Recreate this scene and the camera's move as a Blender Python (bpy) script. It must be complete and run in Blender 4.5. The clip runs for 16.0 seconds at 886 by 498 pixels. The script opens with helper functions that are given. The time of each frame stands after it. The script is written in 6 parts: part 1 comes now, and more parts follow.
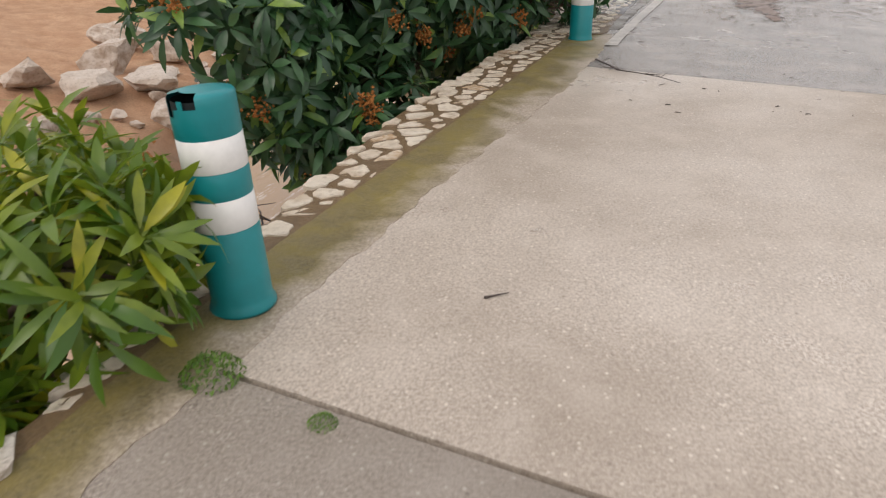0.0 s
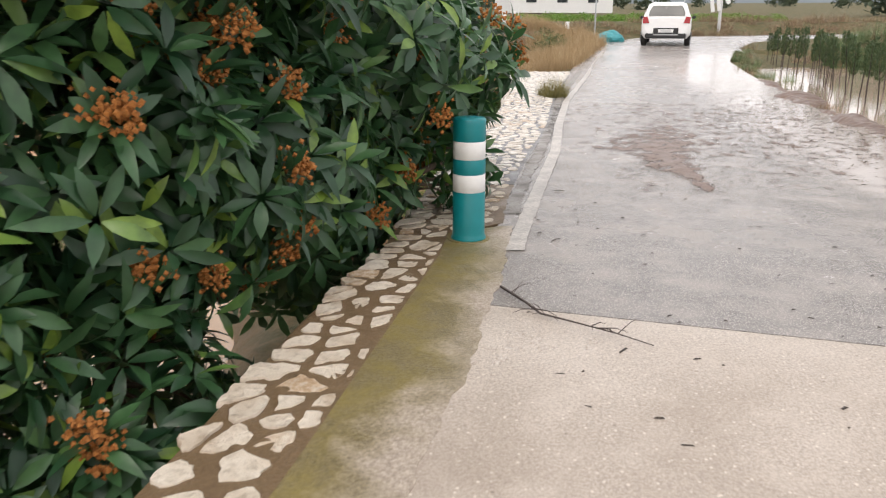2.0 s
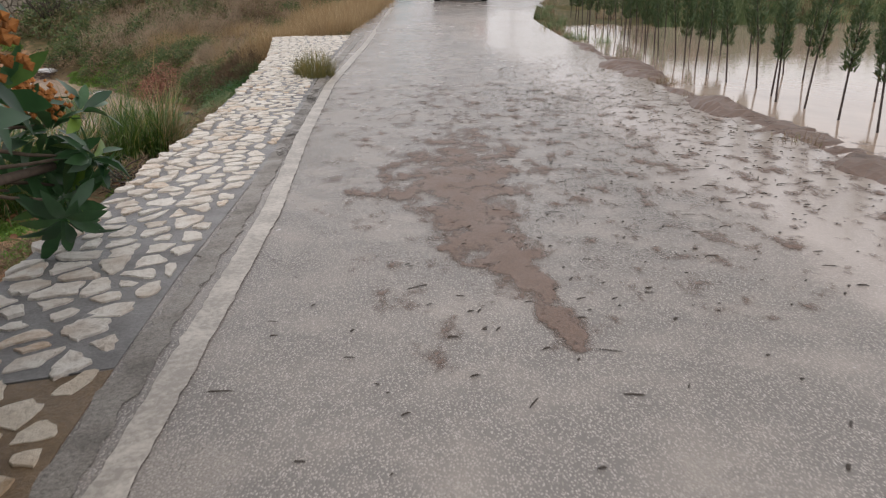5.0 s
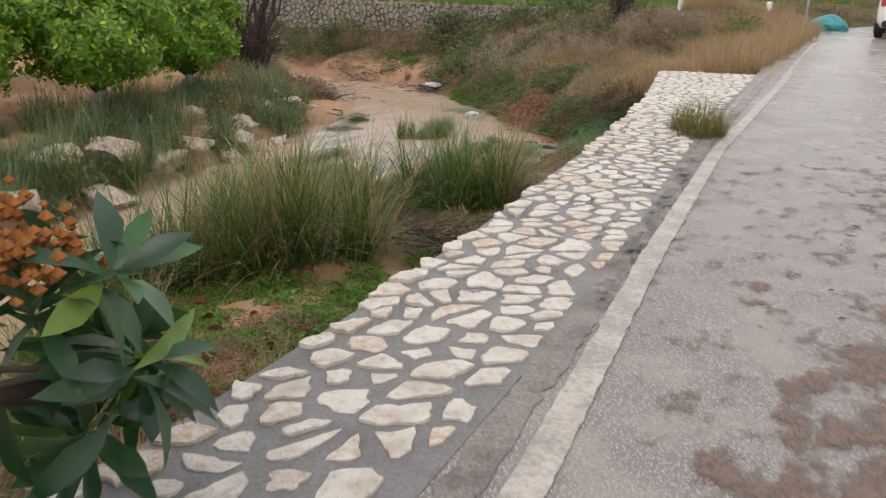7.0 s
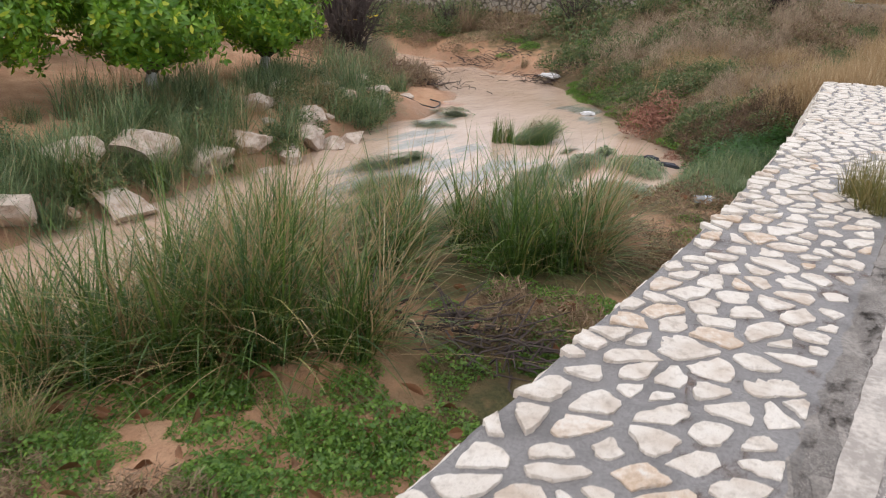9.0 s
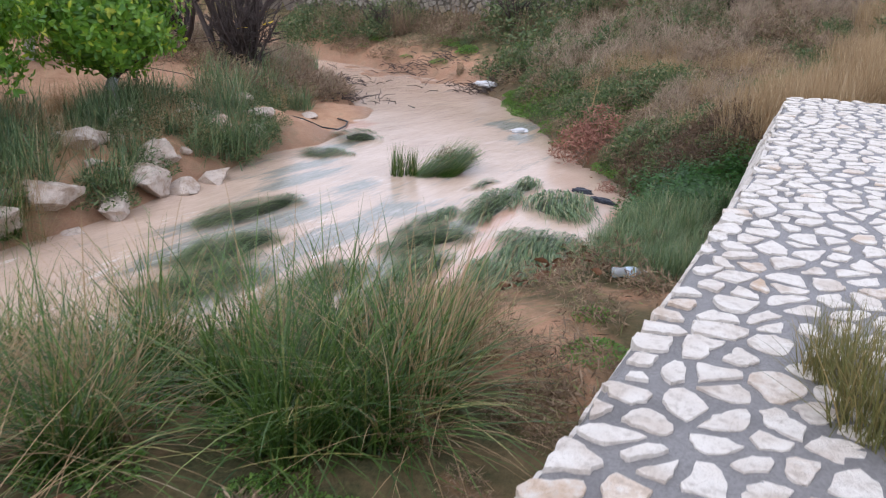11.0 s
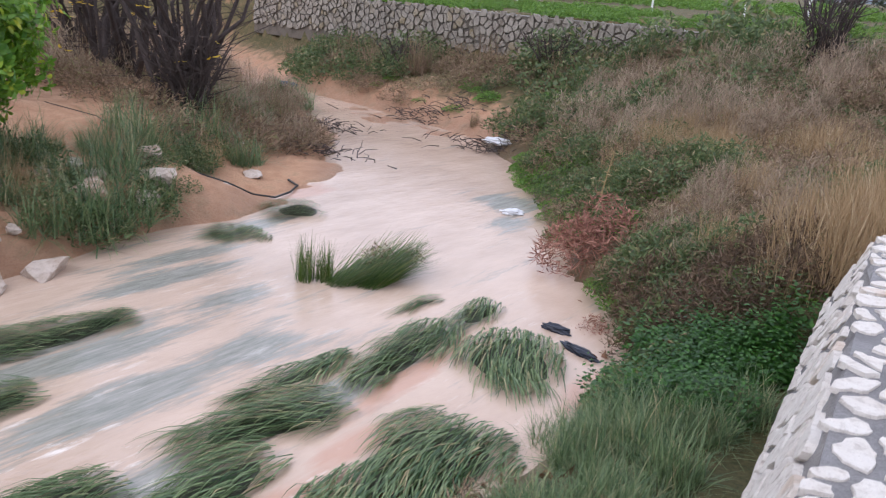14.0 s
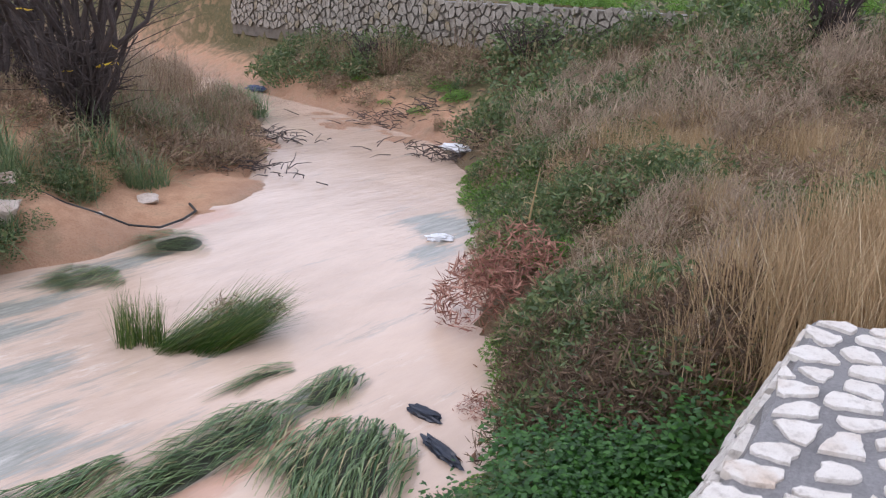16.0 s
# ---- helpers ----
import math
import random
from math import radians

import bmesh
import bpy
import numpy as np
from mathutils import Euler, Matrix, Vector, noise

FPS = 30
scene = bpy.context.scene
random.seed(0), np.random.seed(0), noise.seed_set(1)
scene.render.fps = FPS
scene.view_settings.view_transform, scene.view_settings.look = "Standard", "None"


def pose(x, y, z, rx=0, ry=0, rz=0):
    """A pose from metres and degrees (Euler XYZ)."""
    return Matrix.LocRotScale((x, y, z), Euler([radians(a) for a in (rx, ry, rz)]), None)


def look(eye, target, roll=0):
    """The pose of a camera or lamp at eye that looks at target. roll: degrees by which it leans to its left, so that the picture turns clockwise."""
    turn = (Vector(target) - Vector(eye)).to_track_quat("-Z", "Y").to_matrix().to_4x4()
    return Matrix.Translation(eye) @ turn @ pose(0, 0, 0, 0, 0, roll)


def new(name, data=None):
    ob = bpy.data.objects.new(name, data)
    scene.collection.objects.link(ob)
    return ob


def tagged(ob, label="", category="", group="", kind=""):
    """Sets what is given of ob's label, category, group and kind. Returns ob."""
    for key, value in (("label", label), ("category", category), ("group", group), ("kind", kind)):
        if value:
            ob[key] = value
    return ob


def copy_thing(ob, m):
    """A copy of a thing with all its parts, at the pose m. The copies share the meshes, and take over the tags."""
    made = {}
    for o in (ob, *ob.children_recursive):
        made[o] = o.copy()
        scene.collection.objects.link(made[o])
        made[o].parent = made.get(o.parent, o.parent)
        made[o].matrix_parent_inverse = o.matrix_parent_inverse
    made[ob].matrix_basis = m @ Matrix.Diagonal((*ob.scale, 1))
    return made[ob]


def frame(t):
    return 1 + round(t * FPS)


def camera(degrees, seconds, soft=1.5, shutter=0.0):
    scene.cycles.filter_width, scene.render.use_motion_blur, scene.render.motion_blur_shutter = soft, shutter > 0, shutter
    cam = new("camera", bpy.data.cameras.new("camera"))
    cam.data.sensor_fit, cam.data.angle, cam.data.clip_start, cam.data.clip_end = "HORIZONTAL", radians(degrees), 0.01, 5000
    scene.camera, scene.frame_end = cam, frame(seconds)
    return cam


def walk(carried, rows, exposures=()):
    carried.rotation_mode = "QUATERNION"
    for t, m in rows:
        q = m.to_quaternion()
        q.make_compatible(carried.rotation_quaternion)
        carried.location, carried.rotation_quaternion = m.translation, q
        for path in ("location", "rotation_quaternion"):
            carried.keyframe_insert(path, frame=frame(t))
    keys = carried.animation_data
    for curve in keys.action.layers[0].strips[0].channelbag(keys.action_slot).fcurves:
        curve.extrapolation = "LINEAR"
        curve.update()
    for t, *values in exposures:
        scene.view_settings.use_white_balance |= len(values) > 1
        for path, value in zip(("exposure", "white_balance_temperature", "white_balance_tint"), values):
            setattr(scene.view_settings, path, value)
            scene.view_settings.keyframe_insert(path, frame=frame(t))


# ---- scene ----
cam = camera(60.1, 16.0, soft=1.15, shutter=0.2)
PATH = [
    (0, (0.212, -5.212, 1.246), (0.028, -3.412, 0.395), -0.2),
    (0.3, (0.188, -4.812, 1.263), (0.047, -3.008, 0.412), 1.2),
    (0.5, (0.183, -4.517, 1.275), (0.044, -2.655, 0.558), 2.2),
    (1, (0.158, -3.875, 1.303), (0.049, -1.967, 0.714), 0.3),
    (1.5, (0.196, -3.236, 1.299), (0.161, -1.319, 0.731), 0.1),
    (2, (0.231, -2.607, 1.312), (0.374, -0.696, 0.74), -0.0),
    (2.5, (0.351, -1.952, 1.313), (0.587, -0.056, 0.719), 0.8),
    (3, (0.515, -1.278, 1.311), (0.988, 0.588, 0.768), 0.8),
    (3.5, (0.772, -0.709, 1.306), (1.403, 1.099, 0.73), 0.4),
    (3.7, (0.88, -0.426, 1.261), (1.542, 1.364, 0.664), -0.1),
    (5.8, (1.884, 1.973, 1.214), (2.322, 3.797, 0.52), -0.8),
    (6, (1.923, 2.199, 1.225), (2.248, 4.052, 0.547), 0.2),
    (6.5, (2.035, 2.872, 1.202), (2.066, 4.764, 0.555), -0.5),
    (7, (2.039, 3.594, 1.198), (1.738, 5.467, 0.566), 1.7),
    (7.5, (2.07, 4.23, 1.189), (1.67, 6.073, 0.523), 2.5),
    (8, (2.065, 4.826, 1.203), (1.512, 6.623, 0.521), 3.3),
    (8.2, (2.057, 5.037, 1.215), (1.497, 6.839, 0.55), 3.9),
    (10.3, (2.381, 7.765, 1.294), (1.721, 9.493, 0.531), 1.5),
    (10.5, (2.416, 8.086, 1.285), (1.798, 9.849, 0.571), 1.6),
    (11, (2.507, 8.729, 1.269), (1.951, 10.517, 0.567), 2.1),
    (11.5, (2.496, 9.365, 1.272), (1.864, 11.152, 0.635), 5.1),
    (12, (2.515, 9.995, 1.27), (1.859, 11.758, 0.589), 3.6),
    (12.5, (2.553, 10.675, 1.268), (1.791, 12.389, 0.574), 4.8),
    (13, (2.637, 11.353, 1.232), (1.863, 13.061, 0.537), 4.7),
    (13.5, (2.707, 11.883, 1.291), (1.925, 13.588, 0.596), 3.8),
    (14, (2.803, 12.449, 1.293), (2.069, 14.197, 0.655), 4.4),
    (14.5, (2.933, 13.003, 1.283), (2.223, 14.765, 0.658), 4.9),
    (15, (3.091, 13.561, 1.264), (2.34, 15.294, 0.605), 5.1),
    (15.5, (3.262, 14.154, 1.251), (2.468, 15.865, 0.588), 3.1),
    (16, (3.428, 14.69, 1.259), (2.601, 16.389, 0.603), 2.1),
]
walk(cam, [(t, look(eye, target, roll)) for t, eye, target, roll in PATH],
     [(0.0, -0.1, 6950, 12), (0.5, -0.26, 6950, 12), (1.0, 0.02, 6950, 12), (3.0, 0.36, 6850, 12), (3.5, -0.02, 6850, 12), (6.0, -0.38, 6850, 12), (7.0, -0.1, 6950, 12), (8.2, 0.0, 6950, 12),
      (10.3, 0.28, 5950, 16), (11.2, 0.12, 5900, 16), (12.5, 0.12, 5850, 17), (16.0, 0.12, 5900, 18)])

# ---- world, sun, exposure ----
world = bpy.data.worlds.new("overcast_sky")
scene.world = world
world.use_nodes = True
wn, wl = world.node_tree.nodes, world.node_tree.links
wn.clear()
sky = wn.new("ShaderNodeTexSky")
sky.sky_type = "NISHITA"
sky.sun_disc = False
sky.sun_elevation, sky.sun_rotation = radians(48), radians(200)
sky.dust_density, sky.ozone_density = 4.0, 1.0
cloud = wn.new("ShaderNodeMixRGB")
cloud.inputs[0].default_value = 0.82
cloud.inputs[2].default_value = (8.6, 8.8, 9.3, 1)
wbg = wn.new("ShaderNodeBackground")
wbg.inputs[1].default_value = 0.15
wout = wn.new("ShaderNodeOutputWorld")
wl.new(sky.outputs[0], cloud.inputs[1])
wl.new(cloud.outputs[0], wbg.inputs[0])
wl.new(wbg.outputs[0], wout.inputs[0])
sun = new("sun", bpy.data.lights.new("sun", "SUN"))
sun.data.energy, sun.data.angle, sun.data.color = 0.8, radians(25), (1, 0.97, 0.93)
sun.matrix_world = look((-6, -16, 20), (0, 0, 0))


# ---- materials ----
class Mat:
    """A node material under construction: links by short calls."""

    def __init__(self, name, rough=0.7, metal=0.0, spec=0.5):
        self.m = bpy.data.materials.new(name)
        self.m.use_nodes = True
        self.t = self.m.node_tree
        self.b = self.t.nodes["Principled BSDF"]
        self.b.inputs["Roughness"].default_value = rough
        self.b.inputs["Metallic"].default_value = metal
        self.b.inputs["Specular IOR Level"].default_value = spec
        self.pos = self.t.nodes.new("ShaderNodeNewGeometry").outputs["Position"]

    def put(self, sock, v):
        if hasattr(v, "is_output"):
            self.t.links.new(v, sock)
        elif isinstance(v, tuple) and len(v) == 3:
            sock.default_value = (*v, 1) if sock.type == "RGBA" else v
        else:
            sock.default_value = v

    def noise(self, scale, detail=4.0, rough=0.55, stretch=None, turn=0.0, coord=None):
        n = self.t.nodes.new("ShaderNodeTexNoise")
        n.inputs["Scale"].default_value, n.inputs["Detail"].default_value, n.inputs["Roughness"].default_value = scale, detail, rough
        c = coord or self.pos
        if stretch:
            mp = self.t.nodes.new("ShaderNodeMapping")
            mp.vector_type = "TEXTURE"
            mp.inputs["Scale"].default_value = tuple(1 / v for v in stretch)
            mp.inputs["Rotation"].default_value = (0, 0, radians(turn))
            self.put(mp.inputs[0], c)
            c = mp.outputs[0]
        self.put(n.inputs["Vector"], c)
        return n.outputs["Fac"]

    def cells(self, scale, feature="F1", coord=None):
        n = self.t.nodes.new("ShaderNodeTexVoronoi")
        n.inputs["Scale"].default_value = scale
        n.feature = feature
        self.put(n.inputs["Vector"], coord or self.pos)
        return n

    def step(self, v, a, b, lo=0.0, hi=1.0):
        n = self.t.nodes.new("ShaderNodeMapRange")
        for i, x in enumerate((v, a, b, lo, hi)):
            self.put(n.inputs[i], x)
        return n.outputs[0]

    def mix(self, f, a, b, mode="MIX"):
        n = self.t.nodes.new("ShaderNodeMixRGB")
        n.blend_type = mode
        for i, x in enumerate((f, a, b)):
            self.put(n.inputs[i], x)
        return n.outputs[0]

    def math(self, op, a, b=0.0):
        n = self.t.nodes.new("ShaderNodeMath")
        n.operation = op
        self.put(n.inputs[0], a)
        self.put(n.inputs[1], b)
        return n.outputs[0]

    def attr(self, name):
        n = self.t.nodes.new("ShaderNodeAttribute")
        n.attribute_name = name
        return n.outputs["Fac"]

    def rand(self):
        return self.t.nodes.new("ShaderNodeObjectInfo").outputs["Random"]

    def island(self):
        return self.t.nodes.new("ShaderNodeNewGeometry").outputs["Random Per Island"]

    def obco(self):
        return self.t.nodes.new("ShaderNodeTexCoord").outputs["Object"]

    def done(self, color, rough=None, bump=None, strength=0.4, dist=0.01):
        self.put(self.b.inputs["Base Color"], color)
        if rough is not None:
            self.put(self.b.inputs["Roughness"], rough)
        if bump is not None:
            n = self.t.nodes.new("ShaderNodeBump")
            n.inputs["Strength"].default_value, n.inputs["Distance"].default_value = strength, dist
            self.put(n.inputs["Height"], bump)
            self.t.links.new(n.outputs[0], self.b.inputs["Normal"])
        return self.m


def plain(name, c, rough=0.5, metal=0.0, var=0.25, scale=30.0, bump=0.0):
    """A slightly mottled surface of one colour."""
    k = Mat(name, rough, metal)
    n, g = k.noise(scale), k.noise(scale / 8)
    d = tuple(v * (1 - var) for v in c)
    col = k.mix(k.step(n, 0.3, 0.7), d, c)
    col = k.mix(k.step(g, 0.35, 0.75, 0, 0.5), col, d)
    return k.done(col, k.step(g, 0.3, 0.7, max(rough - 0.12, 0.05), min(rough + 0.1, 1)), n if bump else None, bump, 0.004)


def concrete_mat(name="wet_concrete", dark=1.0, damp=0.0):
    k = Mat(name)
    big, mid, fine = k.noise(0.55, 5), k.noise(3.5, 5), k.noise(85, 4, 0.75)
    brush = k.noise(26, 3, 0.6, (1.0, 0.18, 1.0), -19)
    sh = lambda *c: tuple(v * dark for v in c)
    c = k.mix(k.step(fine, 0.36, 0.64), sh(0.32, 0.265, 0.22), sh(0.64, 0.555, 0.475))
    c = k.mix(k.step(big, 0.38, 0.62, 0, 0.6), c, sh(0.27, 0.215, 0.165))
    c = k.mix(k.step(mid, 0.5, 0.75, 0, 0.4), c, sh(0.60, 0.525, 0.46))
    peb = k.cells(42)
    pick = k.step(peb.outputs["Color"], 0.62, 0.7)
    c = k.mix(k.math("MULTIPLY", pick, k.step(peb.outputs["Distance"], 0.12, 0.3, 0.75, 0)), c, sh(0.72, 0.65, 0.56))
    pit = k.cells(23)
    c = k.mix(k.math("MULTIPLY", k.step(pit.outputs["Color"], 0.8, 0.86), k.step(pit.outputs["Distance"], 0.08, 0.2, 0.7, 0)), c, sh(0.16, 0.12, 0.09))
    wet = k.step(k.math("ADD", big, k.math("MULTIPLY", mid, 0.35)), 0.5, 0.85, 0.22, 0.6 - damp)
    return k.done(c, wet, k.math("ADD", fine, k.math("MULTIPLY", brush, 0.8)), 0.5, 0.008)


def kerb_mat():
    k = Mat("mossy_concrete")
    big, mid, fine = k.noise(1.1, 5), k.noise(5, 6, 0.65), k.noise(70, 5, 0.75)
    moss = k.mix(k.step(fine, 0.3, 0.7), (0.10, 0.078, 0.035), (0.27, 0.215, 0.105))
    moss = k.mix(k.step(mid, 0.42, 0.62, 0, 0.7), moss, (0.23, 0.18, 0.045))
    bare = k.mix(k.step(fine, 0.35, 0.65), (0.25, 0.20, 0.155), (0.52, 0.44, 0.36))
    edge = k.math("ADD", k.attr("across"), k.math("ADD", k.math("MULTIPLY", k.math("SUBTRACT", mid, 0.5), 1.6), k.math("MULTIPLY", k.math("SUBTRACT", big, 0.5), 2.0)))
    c = k.mix(k.step(edge, 0.45, 1.05), moss, bare)
    return k.done(c, k.step(mid, 0.3, 0.7, 0.3, 0.6), k.math("ADD", fine, mid), 0.5, 0.01)


def asphalt_mat():
    k = Mat("wet_asphalt")
    big, mid, fine = k.noise(0.4, 4), k.noise(2.6, 5), k.noise(110, 4, 0.75)
    chips = k.cells(120)
    c = k.mix(k.step(chips.outputs["Distance"], 0.1, 0.5), (0.66, 0.60, 0.55), (0.20, 0.182, 0.168))
    c = k.mix(k.step(fine, 0.4, 0.62, 0, 0.65), c, (0.20, 0.178, 0.162))
    c = k.mix(k.step(mid, 0.45, 0.7, 0, 0.5), c, (0.40, 0.35, 0.31))
    patch = k.noise(1.5, 5, 0.6, (1.0, 0.45, 1.0), -18)
    film_sheen = k.step(k.math("ADD", k.math("MULTIPLY", k.attr("film_sheen"), 0.75), k.math("MULTIPLY", patch, 0.6)), 0.62, 0.85)
    # muddy water film, its tint paled to put sky sheen into the colour
    c = k.mix(k.math("MULTIPLY", film_sheen, 0.6), c, (0.47, 0.395, 0.345))
    wet = k.step(k.math("ADD", k.math("MULTIPLY", big, 0.8), k.math("MULTIPLY", mid, 0.5)), 0.48, 0.8, 0.12, 0.32)
    rough = k.mix(film_sheen, wet, (0.16, 0.16, 0.16))
    m = k.done(c, rough, k.math("ADD", fine, chips.outputs["Distance"]), 0.30, 0.006)
    bump = [n for n in k.t.nodes if n.bl_idname == "ShaderNodeBump"][0]
    k.put(bump.inputs["Strength"], k.step(film_sheen, 0.0, 1.0, 0.5, 0.06))
    return m


def stone_mat(name="limestone", light=(0.77, 0.725, 0.66), dark=(0.56, 0.475, 0.395), rust=(0.60, 0.40, 0.24)):
    k = Mat(name, 0.7)
    r, isl = k.rand(), k.island()
    big, mid, fine = k.noise(7, 5), k.noise(28, 5, 0.65), k.noise(120, 4, 0.7)
    c = k.mix(k.step(big, 0.38, 0.68), light, dark)
    c = k.mix(k.step(r, 0.0, 0.6, 0.75, 0), c, light)
    c = k.mix(k.math("MULTIPLY", k.step(r, 0.80, 0.98, 0, 0.75), k.step(mid, 0.35, 0.6)), c, rust)
    c = k.mix(k.math("MULTIPLY", k.step(isl, 0.88, 0.99, 0, 0.5), k.step(big, 0.4, 0.6)), c, rust)
    c = k.mix(k.step(mid, 0.52, 0.70, 0, 0.5), c, tuple(v * 0.62 for v in dark))
    c = k.mix(k.step(fine, 0.55, 0.75, 0, 0.45), c, (0.30, 0.25, 0.20))
    return k.done(c, k.step(big, 0.3, 0.7, 0.45, 0.75), k.math("ADD", fine, k.math("MULTIPLY", mid, 2.0)), 0.8, 0.012)


def mortar_mat(name, c0, c1):
    k = Mat(name, 0.6)
    big, fine = k.noise(4, 5), k.noise(80, 5, 0.7)
    c = k.mix(k.step(fine, 0.3, 0.7), c0, c1)
    c = k.mix(k.step(big, 0.5, 0.7, 0, 0.5), c, tuple(v * 0.7 for v in c0))
    return k.done(c, k.step(big, 0.35, 0.7, 0.3, 0.7), k.math("ADD", fine, big), 0.6, 0.01)


def ground_mat():
    k = Mat("earth", 0.85, 0, 0.3)
    big, mid, fine = k.noise(0.7, 5), k.noise(4, 6), k.noise(40, 5, 0.7)
    soil = k.mix(k.step(mid, 0.3, 0.7), (0.43, 0.235, 0.135), (0.60, 0.375, 0.235))
    soil = k.mix(k.step(fine, 0.45, 0.75, 0, 0.6), soil, (0.22, 0.12, 0.07))
    weed = k.mix(k.step(fine, 0.35, 0.7), (0.05, 0.055, 0.022), (0.13, 0.115, 0.05))
    weed = k.mix(k.step(mid, 0.45, 0.7, 0, 0.8), weed, (0.20, 0.135, 0.07))
    f = k.step(k.math("ADD", k.attr("weed"), k.math("MULTIPLY", k.math("SUBTRACT", mid, 0.5), 0.9)), 0.35, 0.65)
    c = k.mix(f, soil, weed)
    wet = k.attr("wet")
    c = k.mix(k.math("MULTIPLY", wet, 0.45), c, (0.23, 0.13, 0.08))
    return k.done(c, k.step(wet, 0.0, 1.0, 0.9, 0.4), k.math("ADD", fine, mid), 0.9, 0.03)


def water_mat(name="muddy_water", c0=(0.56, 0.425, 0.33), c1=(0.46, 0.34, 0.255), ripple=0.38, flow=(2.6, 0.9, 1.0), turn=-14, rough=0.14, streaks=True):
    k = Mat(name, rough)
    big, mid = k.noise(0.5, 4), k.noise(1.6, 5, 0.6, (1.6, 0.5, 1.0), turn)
    rip = k.noise(3.2, 5, 0.6, flow, turn)
    c = k.mix(k.step(mid, 0.35, 0.7), c0, c1)
    c = k.mix(k.step(big, 0.45, 0.7, 0, 0.5), c, tuple(min(1, v * 1.15) for v in c0))
    if streaks:
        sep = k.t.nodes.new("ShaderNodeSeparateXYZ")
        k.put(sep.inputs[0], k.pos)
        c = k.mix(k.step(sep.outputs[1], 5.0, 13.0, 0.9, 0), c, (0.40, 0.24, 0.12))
        st, fine = k.noise(1.5, 6, 0.65, (2.4, 0.34, 1.0), -14), k.noise(9, 5, 0.7, (2.6, 0.3, 1.0), -14)
        # drowned grass showing through thin water
        under = k.math("ADD", k.attr("drowned"), k.math("ADD", k.math("MULTIPLY", k.math("SUBTRACT", st, 0.5), 2.4), k.math("MULTIPLY", k.math("SUBTRACT", fine, 0.5), 1.5)))
        weed = k.mix(k.step(fine, 0.35, 0.65), (0.13, 0.16, 0.135), (0.30, 0.31, 0.28))
        c = k.mix(k.step(under, 0.32, 0.75, 0, 0.85), c, weed)
        # red silt bars just under the surface
        bar = k.math("ADD", k.attr("silt"), k.math("MULTIPLY", k.math("SUBTRACT", st, 0.5), 1.2))
        c = k.mix(k.step(bar, 0.35, 0.7, 0, 0.8), c, (0.50, 0.295, 0.205))
        foam = k.noise(3.4, 7, 0.72, (1.9, 0.40, 1.0), -14)
        c = k.mix(k.math("MULTIPLY", k.step(foam, 0.58, 0.70, 0, 0.8), k.attr("rapid")), c, (0.82, 0.76, 0.69))
    return k.done(c, None, rip, ripple, 0.03)


def leaf_mat(name, c0, c1, young=None, rough=0.38, back=0.3):
    k = Mat(name, rough)
    isl, n = k.island(), k.noise(14, 3)
    c = k.mix(isl, c0, c1)
    if young:
        c = k.mix(k.step(isl, 0.86, 0.97), c, young)
    c = k.mix(k.step(n, 0.4, 0.7, 0, 0.5), c, tuple(v * 0.6 for v in c0))
    k.b.inputs["Transmission Weight"].default_value = 0.0
    m = k.done(c)
    tr = k.t.nodes.new("ShaderNodeBsdfTranslucent")
    k.put(tr.inputs[0], k.mix(0.5, c, tuple(min(1, v * 1.6) for v in c1)))
    mx = k.t.nodes.new("ShaderNodeMixShader")
    mx.inputs[0].default_value = back
    k.t.links.new(k.b.outputs[0], mx.inputs[1])
    k.t.links.new(tr.outputs[0], mx.inputs[2])
    k.t.links.new(mx.outputs[0], k.t.nodes["Material Output"].inputs[0])
    return m


M_CONC_DAMP = concrete_mat("damp_dark_concrete", 0.62, 0.15)
M_CONC, M_KERB, M_ASPH = concrete_mat(), kerb_mat(), asphalt_mat()
M_STONE = stone_mat()
M_STONE_WARM = stone_mat("weathered_limestone", (0.74, 0.655, 0.54), (0.50, 0.39, 0.28), (0.50, 0.30, 0.14))
M_ROCK = stone_mat("bank_rock", (0.62, 0.53, 0.455), (0.38, 0.275, 0.20), (0.46, 0.23, 0.12))
M_DRYSTONE = stone_mat("old_wall_stone", (0.33, 0.30, 0.25), (0.16, 0.135, 0.105), (0.30, 0.23, 0.10))
M_MORTAR = mortar_mat("grey_mortar", (0.13, 0.125, 0.125), (0.25, 0.24, 0.235))
M_MORTAR_OLD = mortar_mat("brown_mortar", (0.11, 0.068, 0.034), (0.22, 0.145, 0.078))
M_DRYGAP = mortar_mat("wall_core_rubble", (0.07, 0.06, 0.048), (0.17, 0.145, 0.11))
M_GROUND = ground_mat()
M_WATER = water_mat()
M_FLOOD = water_mat("flood_water", (0.46, 0.36, 0.29), (0.40, 0.30, 0.235), 0.05, (2.0, 2.0, 1.0), 0, 0.04, False)
M_TEAL = plain("teal_plastic", (0.0, 0.215, 0.235), 0.38, 0, 0.15, 12)
M_WHITE = plain("white_band", (0.78, 0.77, 0.75), 0.45, 0, 0.12, 25)
M_HOLE_SHADE = plain("hollow_shade", (0.006, 0.012, 0.014), 0.8)
M_LINE = plain("worn_line_paint", (0.50, 0.46, 0.42), 0.5, 0, 0.45, 60)
M_MUD = plain("red_silt", (0.17, 0.105, 0.075), 0.45, 0, 0.35, 22, 0.5)
M_LOQ = leaf_mat("loquat_leaf", (0.015, 0.053, 0.024), (0.068, 0.165, 0.058), (0.19, 0.30, 0.045), 0.36, 0.2)
